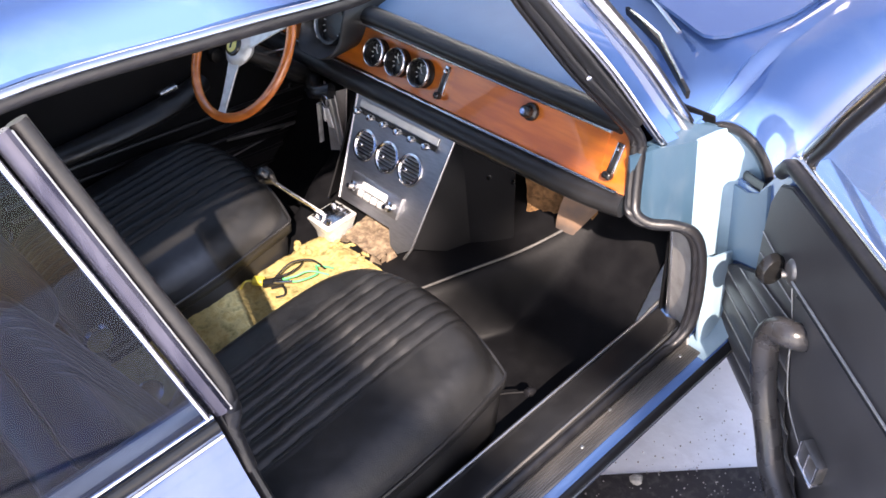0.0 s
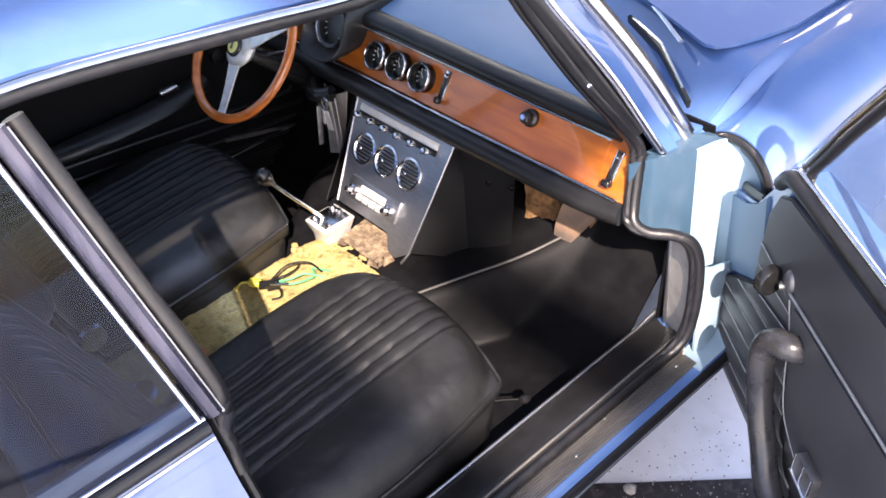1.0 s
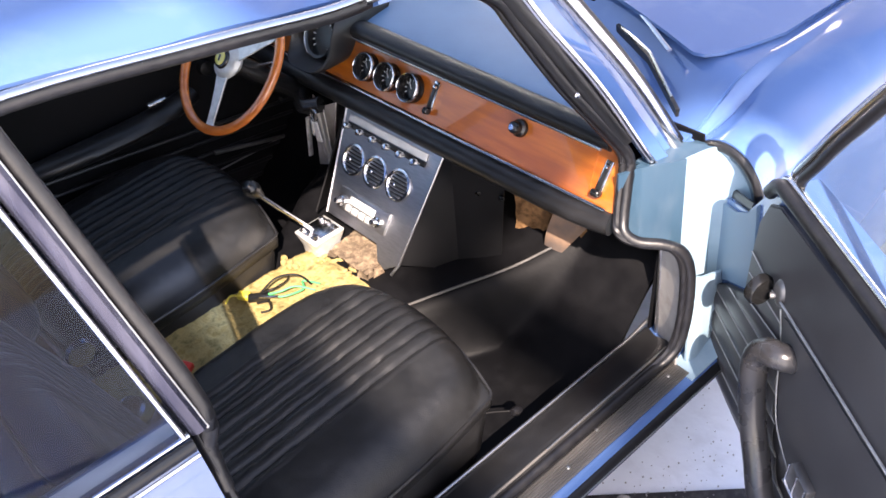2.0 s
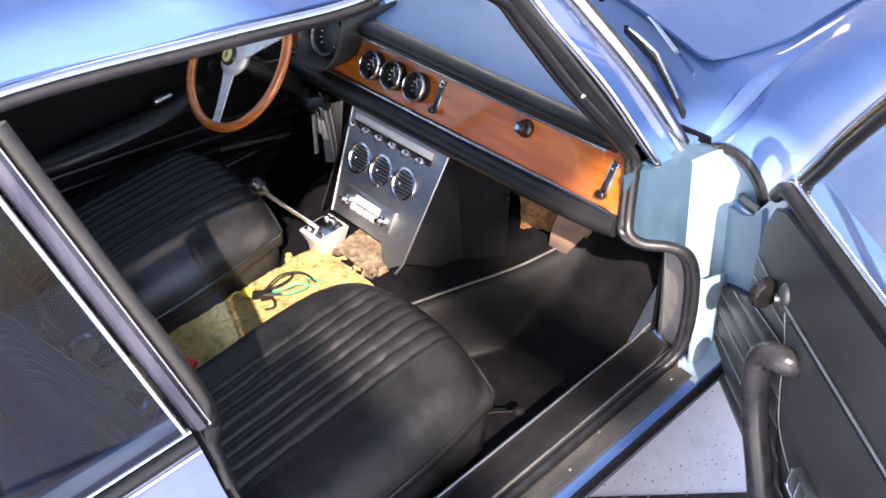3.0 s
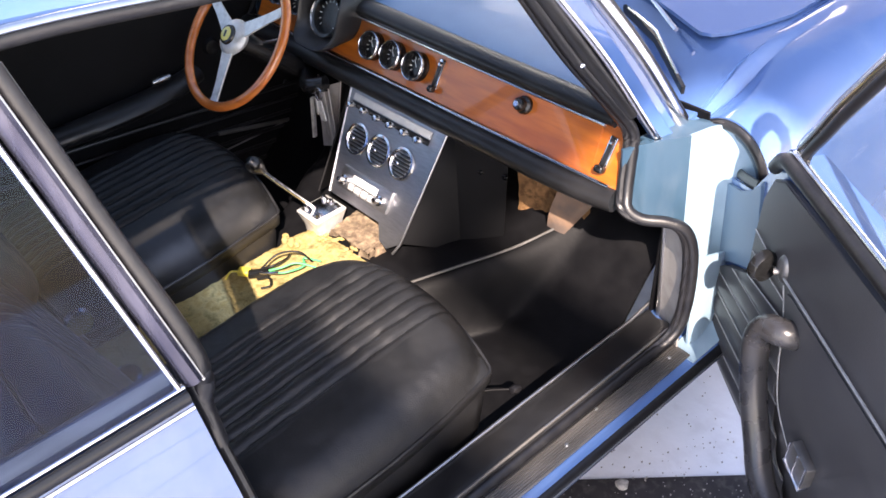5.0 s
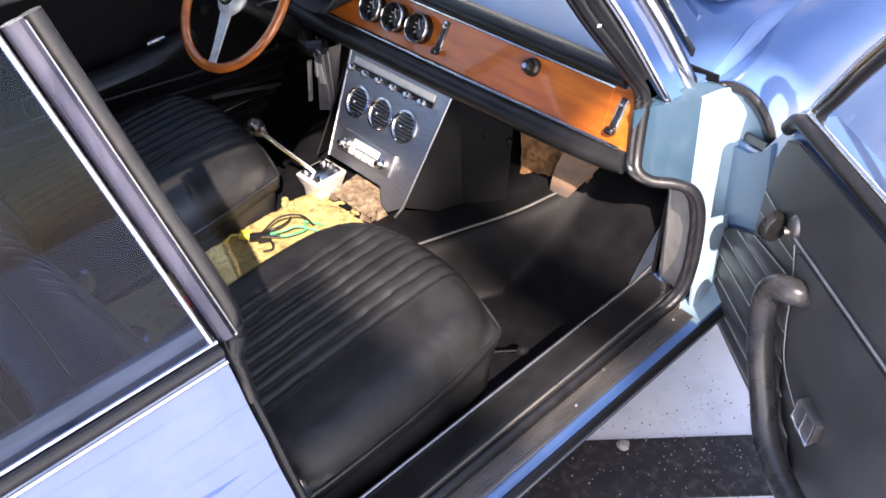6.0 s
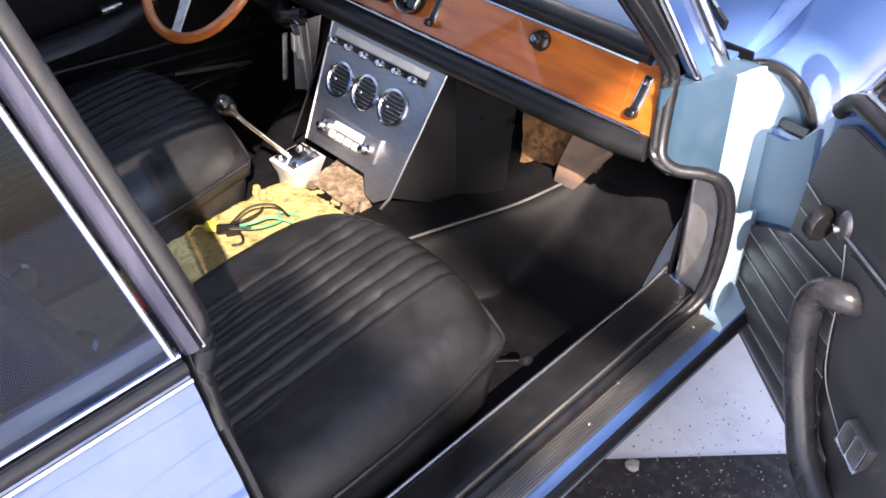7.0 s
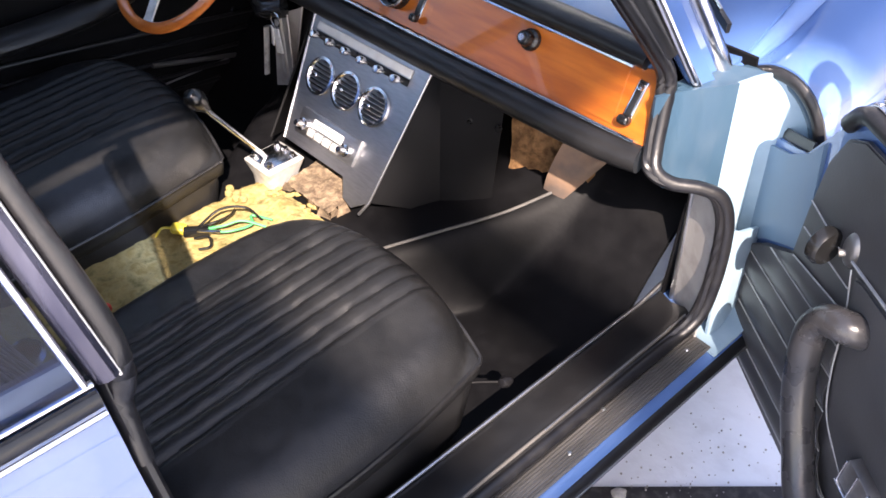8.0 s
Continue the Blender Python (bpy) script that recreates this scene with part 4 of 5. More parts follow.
def card_fn(u, v):
    a = Vector((0.425, 0.19, 0.585)).lerp(Vector((0.505, 0.212, 0.575)), u)
    b = Vector((0.384, 0.185, 0.435)).lerp(Vector((0.412, 0.188, 0.408)), min(1, u * 1.6)).lerp(Vector((0.505, 0.21, 0.55)), max(0, (u - 0.45) / 0.55) ** 1.4)
    p = a.lerp(b, v)
    p.y -= 0.015 * math.sin(math.pi * v) + 0.012 * v
    return p


tagged(link_bm("card_flap", sheet(card_fn, 16, 12, 0.003), CARD), "bent tan card flap hanging under the dashboard", "card flap")

# cables and plugs lying on the foam
plug = thing("wire_bundle", "loose cables and a plug with yellow tape lying on the foam", "cables")
part("plug", box(0.05, 0.02, 0.014, pose(-0.035, -0.365, 0.388, 4, 3, 55), 0.003), BLACKPL, plug, "black cable plug")
part("tape", box(0.03, 0.024, 0.017, pose(-0.068, -0.385, 0.387, 0, 6, 40), 0.006, 3), YELLOW, plug, "yellow tape")
for k, (mat, pts) in enumerate((
        (GREEN, [(-0.02, -0.345, 0.39), (0.02, -0.33, 0.40), (0.03, -0.28, 0.395), (0.0, -0.26, 0.39), (0.035, -0.235, 0.385)]),
        (GREEN, [(-0.03, -0.35, 0.388), (0.0, -0.325, 0.40), (0.015, -0.29, 0.402), (0.05, -0.26, 0.39)]),
        (BLACKPL, [(-0.04, -0.36, 0.39), (-0.03, -0.31, 0.415), (0.0, -0.27, 0.415), (0.02, -0.25, 0.385)]),
        (BLACKPL, [(-0.05, -0.37, 0.388), (-0.02, -0.33, 0.40), (-0.03, -0.29, 0.39), (-0.045, -0.27, 0.385)]),
        (BLACKPL, [(-0.02, -0.38, 0.388), (0.0, -0.36, 0.392), (0.02, -0.37, 0.386), (0.01, -0.39, 0.384)]),
        (YELLOW, [(-0.07, -0.39, 0.388), (-0.085, -0.41, 0.392), (-0.08, -0.43, 0.384)]))):
    part("cable", tube(smooth_path(pts, 6), 0.0026, 6), mat, plug, ("green", "green", "black", "black", "black", "yellow")[k] + " insulated cable")
part("terminal", box(0.05, 0.007, 0.004, pose(-0.008, -0.352, 0.397, 0, -6, 35), 0.001), CHROME, plug, "bright metal terminal")
buckle = tagged(link_bm("belt_buckle", box(0.045, 0.03, 0.018, pose(0.03, -0.612, 0.388, 10, 0, 25), 0.005, 3), RED), "red seat belt buckle lying on the tunnel", "belt buckle")

# gear lever
lever = thing("gear_lever", "chrome gear lever with a black knob in a cast box", "gear lever", place=(-0.085, -0.135, 0.36))
LM = Matrix.Translation((0.085, 0.135, -0.36))


def lever_part(name, bm, mat, label=""):
    bm.transform(LM)
    return part(name, bm, mat, lever, label)


def box_taper(u0, u1):
    rings = []
    for z, w, d in ((0.352, 0.030, 0.036), (0.39, 0.033, 0.038), (0.416, 0.042, 0.045), (0.424, 0.044, 0.047), (0.427, 0.040, 0.044)):
        ring = []
        for a, b in ((-1, -1), (1, -1), (1, 1), (-1, 1)):
            for t in (0, 1, 2):
                ang = math.atan2(b, a) + radians((t - 1) * 40)
                ring.append(Vector((-0.087 + a * (w - 0.006) + 0.006 * math.cos(ang), -0.137 + b * (d - 0.006) + 0.006 * math.sin(ang), z)))
        rings.append(ring)
    return ring_mesh(rings)


gear_box = lever_part("gear_box", box_taper(0, 1), BARE, "bare cast aluminium lever box")
lever_part("gate_plate", box(0.07, 0.075, 0.004, Matrix.Translation((-0.087, -0.137, 0.4285)), 0.001), CHROME, "polished gate plate")
for dx, dy in ((-0.026, -0.028), (0.026, -0.028), (0.026, 0.028), (-0.026, 0.028), (0.0, 0.03)):
    lever_part("bolt", lathe([(0, 0.008), (0.006, 0.008), (0.007, 0.004), (0.008, 0)], Matrix.Translation((-0.087 + dx, -0.137 + dy, 0.4295)), 8), CHROME)
lever_part("rod", tube(smooth_path([(-0.095, -0.145, 0.42), (-0.103, -0.165, 0.452), (-0.122, -0.205, 0.51), (-0.146, -0.251, 0.578)], 5), 0.0055, 10), CHROME, "chrome lever rod")
kd = Vector((-0.024, -0.046, 0.068)).normalized()
lever_part("knob", lathe([(0, 0.024), (0.012, 0.022), (0.020, 0.012), (0.0215, 0.0), (0.017, -0.015), (0.009, -0.028), (0.007, -0.034)], basis((-0.148, -0.254, 0.587), (1, 0, 0.2), kd.cross(Vector((1, 0, 0.2)))), 20), BLACKPL, "glossy black round knob")
for k in range(5):
    dx = -0.02 + 0.035 * k
    part("foam_crumb", lathe([(0, 0.012), (0.008, 0.008), (0.009, 0.0), (0, -0.004)], Matrix.Translation((-0.115 + 0.012 * k, -0.235 - 0.01 * (k % 2), 0.378)), 7), FOAM, foam, "pale foam crumb")


# seats
def pad_point(u, v, wx, wy, thick, groove_from, groove_to, count, front_drop=0.0, crown=0.018):
    """Upper side of a pleated cushion: u across, v along, both from -1 to 1."""
    k = 0.5
    x = u * math.sqrt(1 - k * v * v * 0.42 * (1 if v > 0 else 0.4))
    y = v * math.sqrt(1 - k * u * u * (0.44 if v > 0 else 0.34))
    m = (abs(u) ** 7 + abs(v) ** 7) ** (1 / 7)
    m0 = 0.74
    d = max(0, min(1, (m - m0) / (1 - m0)))
    z = crown * (1 - min(1, abs(u)) ** 2.2) - thick * (1 - math.sqrt(max(0, 1 - d ** 2.4)))
    z -= front_drop * max(0, v - 0.35) ** 2
    xx = x * wx
    inside = max(0, min(1, (1 - abs(v)) / 0.13)) * max(0, min(1, (0.985 - m) / 0.08))
    span = (groove_to - groove_from) / (count - 1)
    if groove_from - span * 0.5 < xx < groove_to + span * 0.5:
        q = ((xx - groove_from) / span + 0.5) % 1 - 0.5
        z -= 0.005 * inside * math.exp(-(q / 0.10) ** 2)
        z += 0.0016 * inside * math.cos(q * 2 * math.pi) * -1
    z += 0.0022 * noise.noise((xx * 14, y * 9, thick * 40)) * (1 - d) + 0.0012 * noise.noise((xx * 45, y * 30, 9))
    return Vector((xx, y * wy, z))


def pad(wx, wy, thick, g0, g1, count, front_drop, crown, depth, nu=150, nv=70):
    rows = []
    for i in range(nu + 1):
        rows.append([pad_point(2 * i / nu - 1, 2 * j / nv - 1, wx, wy, thick, g0, g1, count, front_drop, crown) for j in range(nv + 1)])
    bm = bmesh.new()
    tv = [[bm.verts.new(p) for p in r] for r in rows]
    for i in range(nu):
        for j in range(nv):
            bm.faces.new((tv[i][j], tv[i + 1][j], tv[i + 1][j + 1], tv[i][j + 1]))
    rim = [tv[i][0] for i in range(nu + 1)] + [tv[nu][j] for j in range(1, nv + 1)] + [tv[i][nv] for i in range(nu - 1, -1, -1)] + [tv[0][j] for j in range(nv - 1, 0, -1)]
    rim_pts = [v.co.copy() for v in rim]
    prev = rim
    for inset, dz in ((1.0, -0.3), (0.985, -0.8), (0.95, -1.0)):
        cur = [bm.verts.new((p.x * inset, p.y * inset, p.z + depth * dz)) for p in rim_pts]
        for i in range(len(rim)):
            j = (i + 1) % len(rim)
            bm.faces.new((prev[i], prev[j], cur[j], cur[i]))
        prev = cur
    bm.faces.new(prev[::-1])
    return bm, rim_pts


def car_seat(x, z, label):
    seat = thing("bucket_seat", label, "seat", "front seats", place=(x, -0.5, z))
    # local frame: origin at the seat's foot
    bm, rim = pad(0.262, 0.295, 0.062, -0.122, 0.105, 8, 0.03, 0.036, 0.045)
    tilt = Matrix.Translation((-0.004, 0.0, 0.222)) @ Matrix.Rotation(radians(4), 4, "X")
    bm.transform(tilt)
    cushion = part("cushion", bm, LEATHER, seat, "black pleated leatherette seat cushion", angle=80)
    part("piping", tube([tilt @ (p * 1.004 + Vector((0, 0, -0.002))) for p in rim[::3]], 0.0042, 6, True), VINYL, cushion, "black piping round the cushion")
    base = []
    for z, k in ((0.0, 0.9), (0.05, 0.93), (0.10, 0.96), (0.125, 0.95)):
        base.append([Vector((p.x * k, p.y * k, z + 0.02 * (p.y / 0.285) * (z / 0.12))) for p in rim[::4]])
    part("seat_base", ring_mesh(base), VINYL, seat, "black seat base valance", angle=60)
    bm, rim = pad(0.262, 0.27, 0.06, -0.122, 0.105, 8, 0.03, 0.016, 0.06, 110, 50)
    lean = Matrix.Translation((0, -0.37, 0.46)) @ Matrix.Rotation(radians(-68), 4, "X")
    bm.transform(lean)
    back = part("backrest", bm, REARLEATHER, seat, "black pleated leatherette backrest", angle=80)
    part("back_piping", tube([lean @ (p * 1.003) for p in rim[::3]], 0.0045, 6, True), VINYL, back)
    for sx in (-1, 1):
        part("seat_rail", box(0.03, 0.46, 0.03, Matrix.Translation((sx * 0.17, 0, -0.018)), 0.004), ALU, seat, "metal seat rail")
        part("hinge", lathe([(0, 0.012), (0.03, 0.01), (0.034, 0)], Matrix.Translation((sx * 0.265, -0.27, 0.19)) @ Matrix.Rotation(radians(90 * sx), 4, "Y"), 18), CHROME, seat, "chrome backrest hinge")
    return seat


seat_r = car_seat(0.385, 0.26, "black pleated leatherette passenger seat, worn and sunlit in front")
seat_l = car_seat(-0.352, 0.285, "black pleated leatherette driver seat behind the steering wheel")
rod = part("adjuster", tube([(0.14, 0.24, 0.05), (0.19, 0.30, 0.055), (0.222, 0.334, 0.055)], 0.003), CARPET, seat_r, "seat adjusting rod")
part("adjuster_knob", lathe([(0, 0.014), (0.008, 0.012), (0.011, 0.0), (0.007, -0.012), (0, -0.014)], Matrix.Translation((0.223, 0.335, 0.055)) @ Matrix.Rotation(1.2, 4, "X"), 12), RUBBER, seat_r, "small dark knob")
rear = thing("rear_bench", "black pleated rear bench seat", "rear seat", place=(0, -1.3, 0.24))
bm, rim = pad(0.58, 0.23, 0.05, -0.45, 0.45, 18, 0.02, 0.01, 0.08, 110, 40)
bm.transform(Matrix.Translation((0, 0.06, 0.16)))
part("bench_cushion", bm, REARLEATHER, rear, "black pleated bench cushion", angle=80)
bm, rim = pad(0.58, 0.25, 0.05, -0.45, 0.45, 18, 0.02, 0.01, 0.06, 110, 40)
bm.transform(Matrix.Translation((0, -0.16, 0.36)) @ Matrix.Rotation(radians(-70), 4, "X"))
part("bench_back", bm, REARLEATHER, rear, "black pleated bench back", angle=80)
part("bench_base", box(1.1, 0.44, 0.1, Matrix.Translation((0, 0.04, 0.05)), 0.02), VINYL, rear, "black bench base")

# steering wheel
wheel = thing("steering_wheel", "three-spoke steering wheel with a varnished wood rim", "steering wheel", place=(-0.370, -0.125, 0.797))
wd = Vector((0.0, -0.125, -0.135)).normalized()
wx = Vector((1, 0, 0))
WM = basis((0, 0, 0), wx, -wd)      # z out of the hub towards the driver
WM = WM @ Matrix.Rotation(radians(9), 4, "Z")
R = 0.173
rim_path = [Vector((R * math.cos(2 * math.pi * k / 64), R * math.sin(2 * math.pi * k / 64), -0.012)) for k in range(64)]
bm = sweep(rim_path, oval(0.0125, 0.0115, 12), (0, 0, 1), True)
bm.transform(WM)
part("wheel_rim", bm, RIMWOOD, wheel, "varnished orange-brown wood rim")
for a in (-90, 32, 148):
    prof = [(0.03, 0.021, -0.002), (0.07, 0.016, -0.006), (0.12, 0.0125, -0.010), (0.155, 0.012, -0.012), (0.174, 0.019, -0.012)]
    rings = [[Vector((r, w, z + 0.0022)), Vector((r, -w, z + 0.0022)), Vector((r, -w, z - 0.0022)), Vector((r, w, z - 0.0022))] for r, w, z in prof]
    bm = ring_mesh(rings)
    bm.transform(WM @ Matrix.Rotation(radians(a), 4, "Z"))
    part("spoke", bm, BARE, wheel, "flat polished aluminium spoke")
part("hub", lathe([(0, 0.010), (0.030, 0.010), (0.036, 0.006), (0.044, 0.0), (0.046, -0.008), (0.034, -0.022), (0.026, -0.03)], WM, 28), BARE, wheel, "polished aluminium hub")
part("horn_ring", lathe([(0.0, 0.019), (0.019, 0.019), (0.0235, 0.017), (0.0255, 0.011)], WM, 24), BLACKPL, wheel, "black horn button")
part("badge", lathe([(0.0, 0.0215), (0.012, 0.0212), (0.0165, 0.0205), (0.018, 0.0185)], WM, 24), YELLOW, wheel, "round yellow badge")
part("badge_mark", box(0.007, 0.016, 0.0015, WM @ Matrix.Translation((0, 0, 0.0215)), 0.0005), BLACKPL, wheel)
part("column", tube([WM @ Vector((0, 0, -0.03)), WM @ Vector((0, 0, -0.30))], 0.026, 16), BLACKPL, wheel, "black steering column shroud")
for s in (1, -1):
    part("stalk", tube([WM @ Vector((s * 0.02, 0.01, -0.07)), WM @ Vector((s * 0.10, 0.03, -0.06)), WM @ Vector((s * 0.135, 0.035, -0.05))], 0.0045), CHROME, wheel, "slim column stalk")

# ignition lock, keys and bracket beneath the dashboard
part("lock_bracket", sheet(lambda u, v: Vector((lerp(-0.30, -0.215, u), lerp(0.05, 0.02, u), lerp(0.47, 0.645, v))), 6, 6, 0.003), GREYMETAL, dash, "bare metal bracket")
part("column_bracket", sheet(lambda u, v: Vector((-0.332, 0.05, 0.417)).lerp(Vector((-0.262, 0.05, 0.445)), u).lerp(Vector((-0.308, 0.05, 0.60)).lerp(Vector((-0.2, 0.05, 0.658)), u), v), 8, 8, 0.004), GREYMETAL, dash, "brown-grey metal bracket of the steering column")
part("bracket_flange", sweep([(-0.362, 0.046, 0.436), (-0.338, 0.046, 0.565)], oval(0.008, 0.004)), BARE, dash, "bright flange of the bracket")
part("bracket_edge", tube([(-0.262, 0.03, 0.655), (-0.258, 0.036, 0.56), (-0.252, 0.034, 0.44)], 0.006), GREYMETAL, dash)
part("lock_shroud", sweep(smooth_path([(-0.33, 0.04, 0.64), (-0.29, 0.01, 0.645), (-0.255, 0.0, 0.65), (-0.22, 0.02, 0.66)], 5), oval(0.022, 0.02)), BLACKPL, dash, "black ignition lock shroud")
keys = thing("key_bunch", "keys on a ring hanging from the ignition lock", "keys", place=(-0.215, -0.012, 0.655))
ring_pts = [Vector((0.014 * math.cos(a), 0.003, -0.01 + 0.017 * math.sin(a))) for a in [2 * math.pi * k / 24 for k in range(24)]]
part("key_ring", tube(ring_pts, 0.0018, 6, True), CHROME, keys, "steel key ring")
part("key_fob", box(0.018, 0.004, 0.055, pose(0.006, 0.0, -0.055, 0, -6, 10), 0.0015), BARE, keys, "flat metal fob")
part("key", box(0.012, 0.003, 0.045, pose(-0.006, -0.004, -0.045, 0, 8, -10), 0.001), BARE, keys, "flat metal key")

# driver door, closed
def driver_panel(u, v):
    return Vector((-0.652 - 0.012 * math.sin(math.pi * v), lerp(-0.9, 0.26, u), lerp(0.30, 0.885, v)))


dd = part("driver_door", sheet(driver_panel, 20, 12, 0.05), PANEL, car, "black driver door lining")
part("driver_door_skin", sheet(lambda u, v: Vector((-curve1([(0.22, 0.80), (0.35, 0.845), (0.5, 0.85), (0.70, 0.80), (0.80, 0.74), (0.885, 0.70)], lerp(0.885, 0.26, v)), lerp(-0.84, 0.25, u), lerp(0.885, 0.26, v))), 16, 16, 0.005), PAINT, dd, "light blue door skin")
for k in range(6):
    z = 0.54 - 0.042 * k
    part("door_rib", tube(smooth_path([(-0.650, -0.72, z + 0.02), (-0.648, -0.3, z - 0.03), (-0.648, 0.21, z - 0.10)], 6), 0.0055, 8), VINYL, dd, "raised pleat of the door lining")
part("driver_armrest", sweep(smooth_path([(-0.615, -0.60, 0.60), (-0.60, -0.52, 0.605), (-0.60, -0.40, 0.602), (-0.605, -0.28, 0.60), (-0.62, -0.19, 0.60), (-0.645, -0.12, 0.60)], 6), lambda t: oval(0.044 * (0.7 + 0.3 * math.sin(math.pi * t)), 0.026, 14)), VINYL, dd, "black padded armrest")
part("driver_latch", box(0.02, 0.055, 0.014, pose(-0.605, -0.235, 0.645, 0, 10, 0), 0.005, 3), CHROME, dd, "chrome door latch lever")
part("driver_winder", lathe([(0, 0.03), (0.02, 0.026), (0.024, 0.01), (0.012, 0.0)], Matrix.Translation((-0.65, -0.06, 0.66)) @ Matrix.Rotation(radians(90), 4, "Y"), 20), BLACKPL, dd, "black window winder")
win = part("driver_window", prism([(-0.84, 0), (0.05, 0), (-0.28, 0.37), (-0.84, 0.44)], basis((-0.672, 0, 0.888), (0, 1, 0), (0.3, 0, 1)), 0.004), GLASS, dd, "driver window glass")
win.visible_shadow = False
part("sill_trim_strip", tube([(-0.64, -0.10, 0.40), (-0.638, 0.07, 0.358), (-0.636, 0.24, 0.315)], 0.006), SCUFF, dd, "grey metal strip of the sill")
for k, (y, z) in enumerate(((0.19, 0.50), (0.15, 0.46))):
    part("lining_stud", lathe([(0, 0.008), (0.006, 0.006), (0.008, 0)], Matrix.Translation((-0.648, y, z)) @ Matrix.Rotation(radians(90), 4, "Y"), 10), CHROME, dd)

# passenger door, wide open
DM = basis((0.727, 0.326, -0.075), (0.82, -0.57, 0), (0, 0, 1)) @ Matrix.Scale(1.04, 4)     # x along the door, y up, z towards the seats
outline = [(0.005, 0.285), (-0.006, 0.50), (-0.008, 0.706), (0.128, 0.746), (0.193, 0.838), (0.235, 0.886), (0.6, 0.898), (1.08, 0.905), (1.11, 0.62), (1.06, 0.235), (0.46, 0.235), (0.20, 0.262)]
door = part("passenger_door", prism(outline, DM @ Matrix.Translation((0, 0, -0.008)), 0.07, 0.004), PAINT, car, "open blue passenger door")
card_out = [(0.026, 0.292), (0.022, 0.40), (0.030, 0.484), (0.045, 0.508), (0.09, 0.545), (0.135, 0.572), (0.185, 0.600), (0.192, 0.70), (0.203, 0.79), (0.23, 0.845), (0.27, 0.868), (0.6, 0.878), (1.06, 0.885), (1.09, 0.62), (1.04, 0.25), (0.46, 0.25), (0.20, 0.276)]
card = part("door_card", prism(card_out, DM @ Matrix.Translation((0, 0, 0.006)), 0.012, 0.003), DOORVINYL, door, "black vinyl door lining")
part("card_pad", prism([(0.40, 0.45), (0.375, 0.52), (0.362, 0.63), (0.345, 0.695), (0.365, 0.702), (1.04, 0.702), (1.06, 0.6), (1.02, 0.30), (0.62, 0.27), (0.52, 0.36)], DM @ Matrix.Translation((0, 0, 0.012)), 0.008, 0.0035), DOORVINYL, door, "smooth black centre panel of the lining")
# raised pleats of the lining, each with a pale stitched seam
lines = [((0.19, 0.606), (0.345, 0.628)), ((0.125, 0.566), (0.36, 0.572)), ((0.045, 0.512), (0.368, 0.515)), ((0.024, 0.462), (0.378, 0.452)), ((0.028, 0.402), (0.40, 0.385)), ((0.034, 0.345), (0.45, 0.325)), ((0.05, 0.305), (0.50, 0.275))]
dz = DM.col[2].to_3d()
for (a, b), (c, d) in zip(lines, lines[1:]):
    def pleat_fn(u, v, a=a, b=b, c=c, d=d):
        lo, hi = Vector((lerp(c[0], d[0], u), lerp(c[1], d[1], u), 0)), Vector((lerp(a[0], b[0], u), lerp(a[1], b[1], u), 0))
        p = lo.lerp(hi, v)
        return DM @ Vector((p.x, p.y, 0.007 + 0.009 * math.sin(math.pi * v) ** 0.7 * min(1, 8 * u + 0.2)))
    part("pleat", sheet(pleat_fn, 12, 10, 0.002), DOORVINYL, door, "raised pleat of the lining")
for a, b in lines:
    part("seam", tube([DM @ Vector((lerp(a[0], b[0], t / 8), lerp(a[1], b[1], t / 8), 0.0095)) for t in range(9)], 0.0014, 6), THREAD, door, "pale seam")
for a, b in (((0.195, 0.665), (0.335, 0.665)), ((0.195, 0.715), (0.30, 0.70))):
    part("seam", tube([DM @ Vector((lerp(a[0], b[0], t / 6), lerp(a[1], b[1], t / 6), 0.008)) for t in range(7)], 0.0014, 6), THREAD, door, "pale seam")
part("seam", tube(smooth_path([DM @ Vector(p) for p in ((0.335, 0.70, 0.012), (0.355, 0.63, 0.012), (0.37, 0.52, 0.012), (0.395, 0.455, 0.012), (0.46, 0.41, 0.012))], 5), 0.0014, 6), THREAD, door, "pale seam")
part("door_strip", box(0.72, 0.0036, 0.004, DM @ Matrix.Translation((0.69, 0.712, 0.012)), 0.001), THREAD, door, "thin pale strip across the lining")
part("belt_capping", sweep(smooth_path([DM @ Vector(p) for p in ((0.215, 0.86, 0.0), (0.245, 0.892, 0.0), (0.30, 0.899, 0.0), (0.6, 0.904, 0.0), (1.07, 0.91, 0.0))], 6), oval(0.013, 0.014)), RUBBER, door, "worn black window capping")
part("belt_chrome", tube(smooth_path([DM @ Vector(p) for p in ((0.222, 0.885, -0.014), (0.25, 0.908, -0.012), (0.30, 0.913, -0.01), (0.6, 0.918, -0.01), (1.07, 0.924, -0.01))], 6), 0.006), CHROME, door, "chrome window strip")
frame_pts = smooth_path([DM @ Vector(p) for p in ((0.262, 0.905, -0.02), (0.263, 0.93, -0.022), (0.30, 0.985, -0.024), (0.36, 1.075, -0.03), (0.46, 1.215, -0.05), (0.56, 1.32, -0.09), (0.75, 1.37, -0.12), (1.05, 1.38, -0.13))], 6)
fr = part("door_window_frame", sweep(frame_pts, oval(0.010, 0.013)), CHROME, door, "worn chrome window frame")
part("frame_rubber", sweep([p - DM.col[2].to_3d() * 0.0 + Vector((0.012, -0.01, -0.006)) for p in frame_pts], oval(0.008, 0.01)), RUBBER, fr, "dark window rubber")
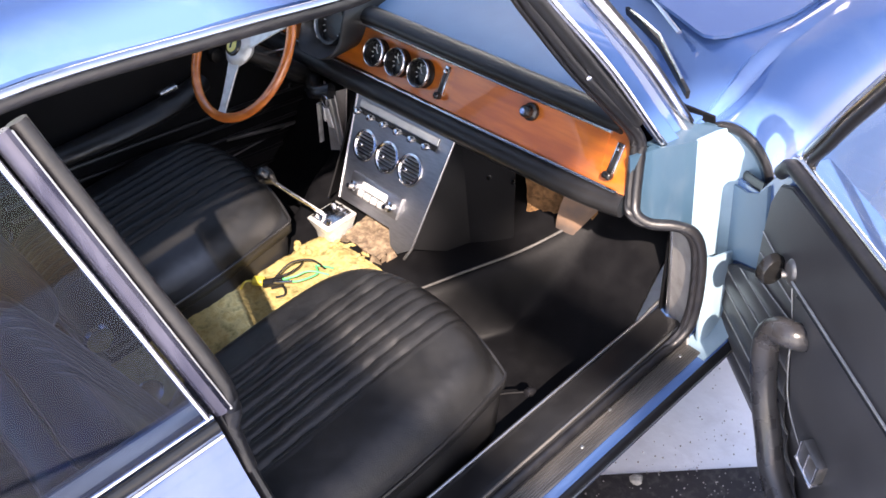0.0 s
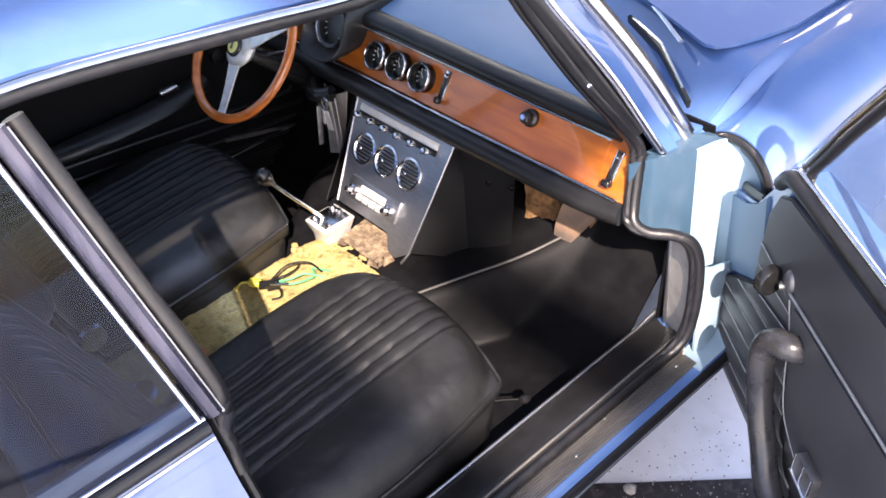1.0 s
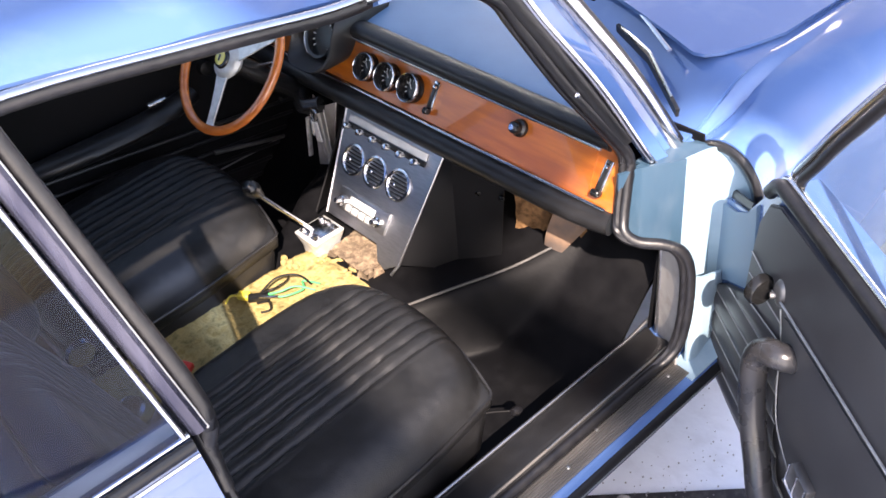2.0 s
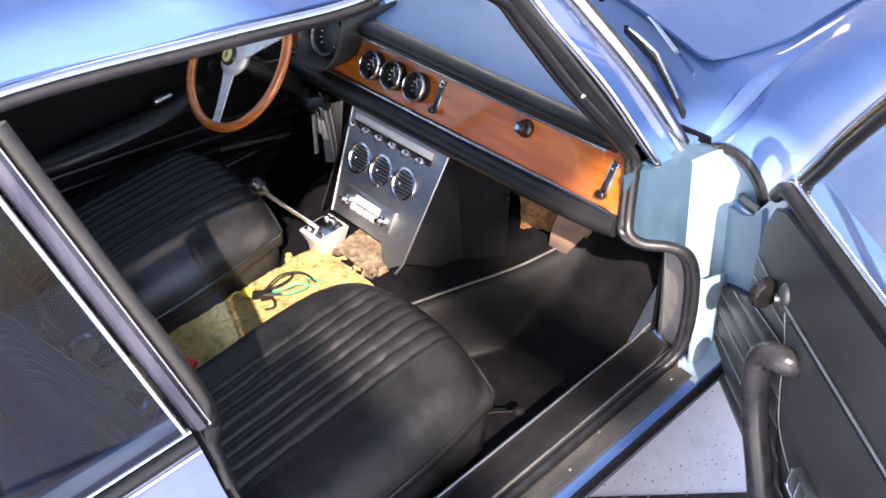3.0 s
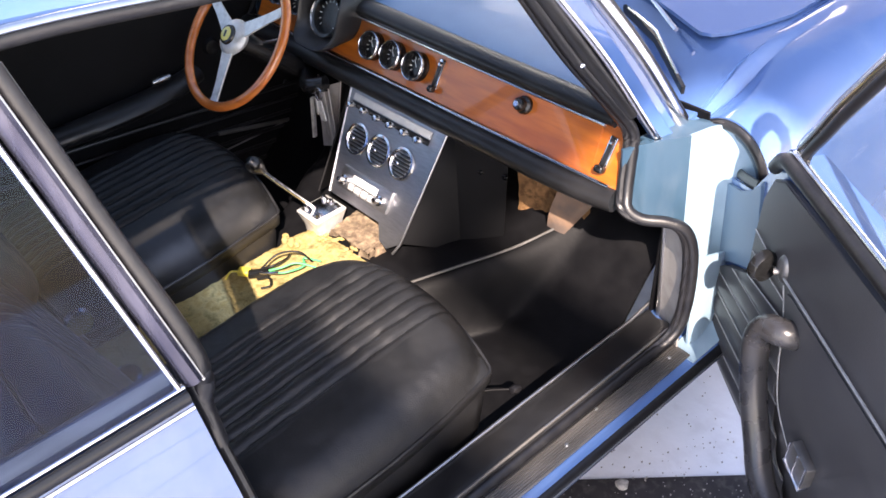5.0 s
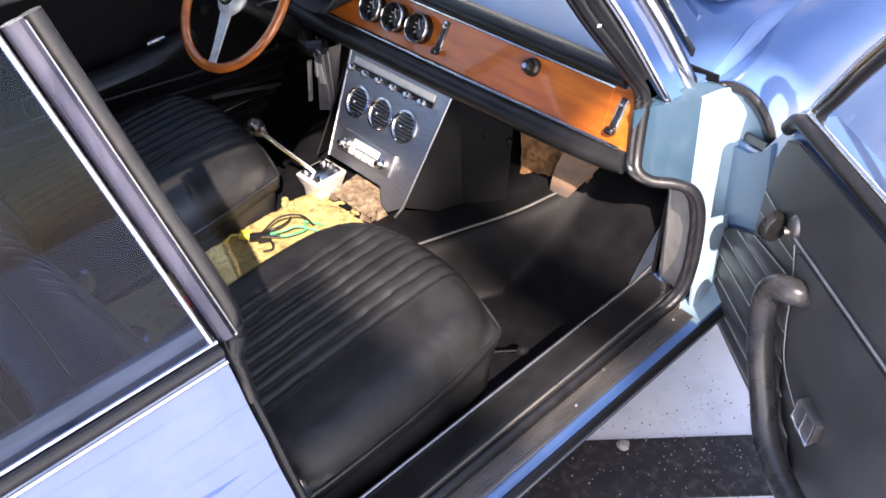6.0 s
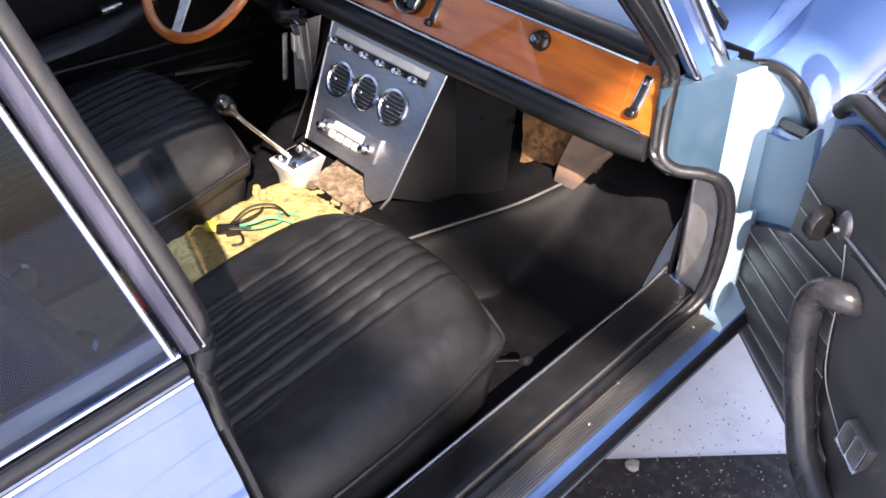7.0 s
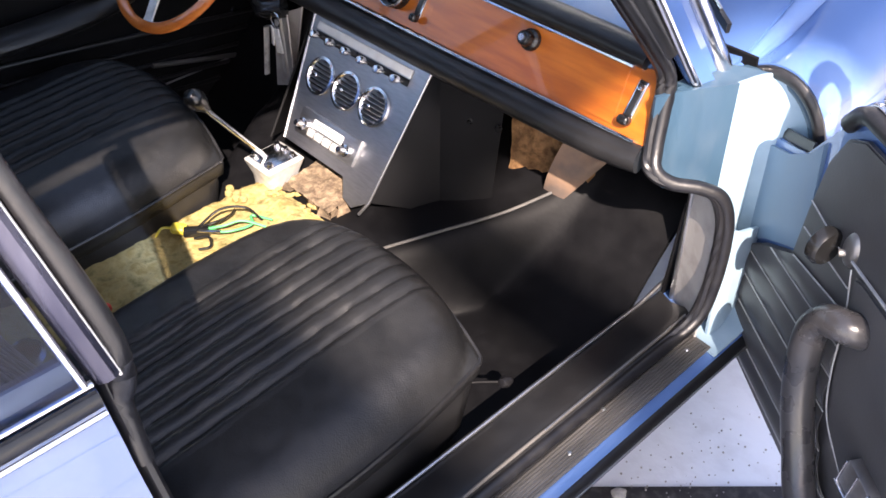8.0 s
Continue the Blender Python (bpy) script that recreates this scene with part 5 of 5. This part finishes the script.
pane = part("door_glass", prism([(0.265, 0.0), (1.05, 0.0), (1.05, 0.48), (0.75, 0.47), (0.56, 0.42), (0.46, 0.31), (0.36, 0.17), (0.275, 0.05)], DM @ Matrix.Translation((0, 0.905, -0.022)) @ Matrix.Rotation(radians(-14), 4, "X"), 0.004), GLASS, door, "clear door window glass")
pane.visible_shadow = False
part("vent_post", tube([DM @ Vector((0.60, 0.905, -0.02)), DM @ Vector((0.62, 1.35, -0.11))], 0.008), CHROME, door, "chrome vent window post")
arm = smooth_path([DM @ Vector(p) for p in ((0.398, 0.636, 0.0), (0.390, 0.645, 0.03), (0.362, 0.634, 0.042), (0.345, 0.598, 0.048), (0.350, 0.535, 0.05), (0.370, 0.468, 0.05), (0.408, 0.400, 0.05), (0.462, 0.345, 0.056), (0.56, 0.315, 0.055), (0.70, 0.315, 0.045), (0.76, 0.33, 0.0))], 7)
part("pull_handle", sweep(arm, oval(0.025, 0.026, 18), DM.col[2].to_3d()), HANDLE, door, "black moulded armrest and pull handle")
part("winder_plate", lathe([(0, 0.010), (0.014, 0.010), (0.022, 0.006), (0.025, 0)], DM @ Matrix.Translation((0.315, 0.718, 0.006)) @ Matrix.Diagonal((0.7, 1.15, 0.8, 1)), 22), SCUFF, door, "chrome latch plate")
part("winder_shaft", tube([DM @ Vector((0.312, 0.712, 0.01)), DM @ Vector((0.308, 0.71, 0.02))], 0.006), SCUFF, door)
part("winder_knob", lathe([(0, 0.02), (0.022, 0.018), (0.029, 0.013), (0.030, 0.002), (0.026, -0.005), (0, -0.007)], DM @ Matrix.Translation((0.288, 0.704, 0.026)) @ Matrix.Rotation(radians(-72), 4, "Y"), 20), BLACKPL, door, "black ribbed knob")
part("ashtray", box(0.062, 0.055, 0.022, DM @ Matrix.Translation((0.515, 0.452, 0.02)) @ Matrix.Rotation(radians(-8), 4, "Z"), 0.004), SCUFF, door, "grey metal box with bright edges")
for dx in (-0.03, 0.0, 0.03):
    part("ashtray_edge", box(0.003, 0.056, 0.005, DM @ Matrix.Translation((0.515 + dx, 0.452, 0.0315)) @ Matrix.Rotation(radians(-8), 4, "Z"), 0.001), CHROME, door)
part("ashtray_lip", box(0.066, 0.006, 0.02, DM @ Matrix.Translation((0.511, 0.423, 0.026)) @ Matrix.Rotation(radians(-8), 4, "Z"), 0.002), CHROME, door, "bright lower lip")
for u, z in ((0.004, 0.69), (0.012, 0.61), (0.012, 0.53), (0.05, 0.665), (0.12, 0.735)):
    part("door_screw", lathe([(0, 0.004), (0.004, 0.003), (0.006, 0)], DM @ Matrix.Translation((u + 0.01, z, -0.008)), 10), CHROME, door)
part("hinge_cap", sweep([DM @ Vector((-0.004, 0.712, -0.02)), DM @ Vector((0.06, 0.728, -0.02)), DM @ Vector((0.128, 0.752, -0.02))], oval(0.006, 0.016)), DIAL, door, "black gap strip on the door edge")
part("lower_strip", box(0.35, 0.008, 0.008, DM @ Matrix.Translation((0.60, 0.239, -0.006)), 0.002), CHROME, door, "bright strip on the door foot")
part("door_edge_plate", prism([(-0.004, 0.516), (-0.006, 0.69), (0.09, 0.722), (0.14, 0.757), (0.172, 0.80), (0.183, 0.70), (0.18, 0.604), (0.13, 0.577), (0.085, 0.55), (0.04, 0.514)], DM @ Matrix.Translation((0, 0, -0.002)), 0.009, 0.002), EDGEBLUE, door, "dull grey blue bare front end of the door")
part("edge_gap", prism([(-0.016, 0.60), (-0.02, 0.70), (-0.007, 0.712), (-0.005, 0.60)], DM @ Matrix.Translation((0, 0, -0.004)), 0.01, 0.002), DIAL, door, "black gap at the door edge")
hinge = part("door_hinge", box(0.05, 0.05, 0.05, pose(0.768, 0.317, 0.383, 0, 0, -35), 0.008), BLACKPL, car, "black door hinge")

# crumbs on the floor
clod = tagged(link_bm("dirt_lump", lathe([(0, 0.014), (0.009, 0.012), (0.014, 0.007), (0.016, 0.0)], Matrix.Translation((0.775, -0.01, 0.006)), 9), STONE), "small pale lump of dirt on the floor", "dirt lump")
for v in clod.data.vertices:
    v.co += Vector((1, 1, 0.6)) * 0.006 * noise.noise(v.co * 90)
random.seed(8)
bm = bmesh.new()
for k in range(420):
    x, y = random.gauss(0.93, 0.16), random.gauss(0.05, 0.22)
    r = random.uniform(0.0007, 0.0026)
    b2 = bmesh.new()
    bmesh.ops.create_icosphere(b2, subdivisions=1, radius=r, matrix=Matrix.Translation((x, y, 0.005 + r * 0.4)))
    merge(bm, b2)
tagged(link_bm("grit", bm, STONE), "fine grit scattered on the floor", "grit", kind="stuff")
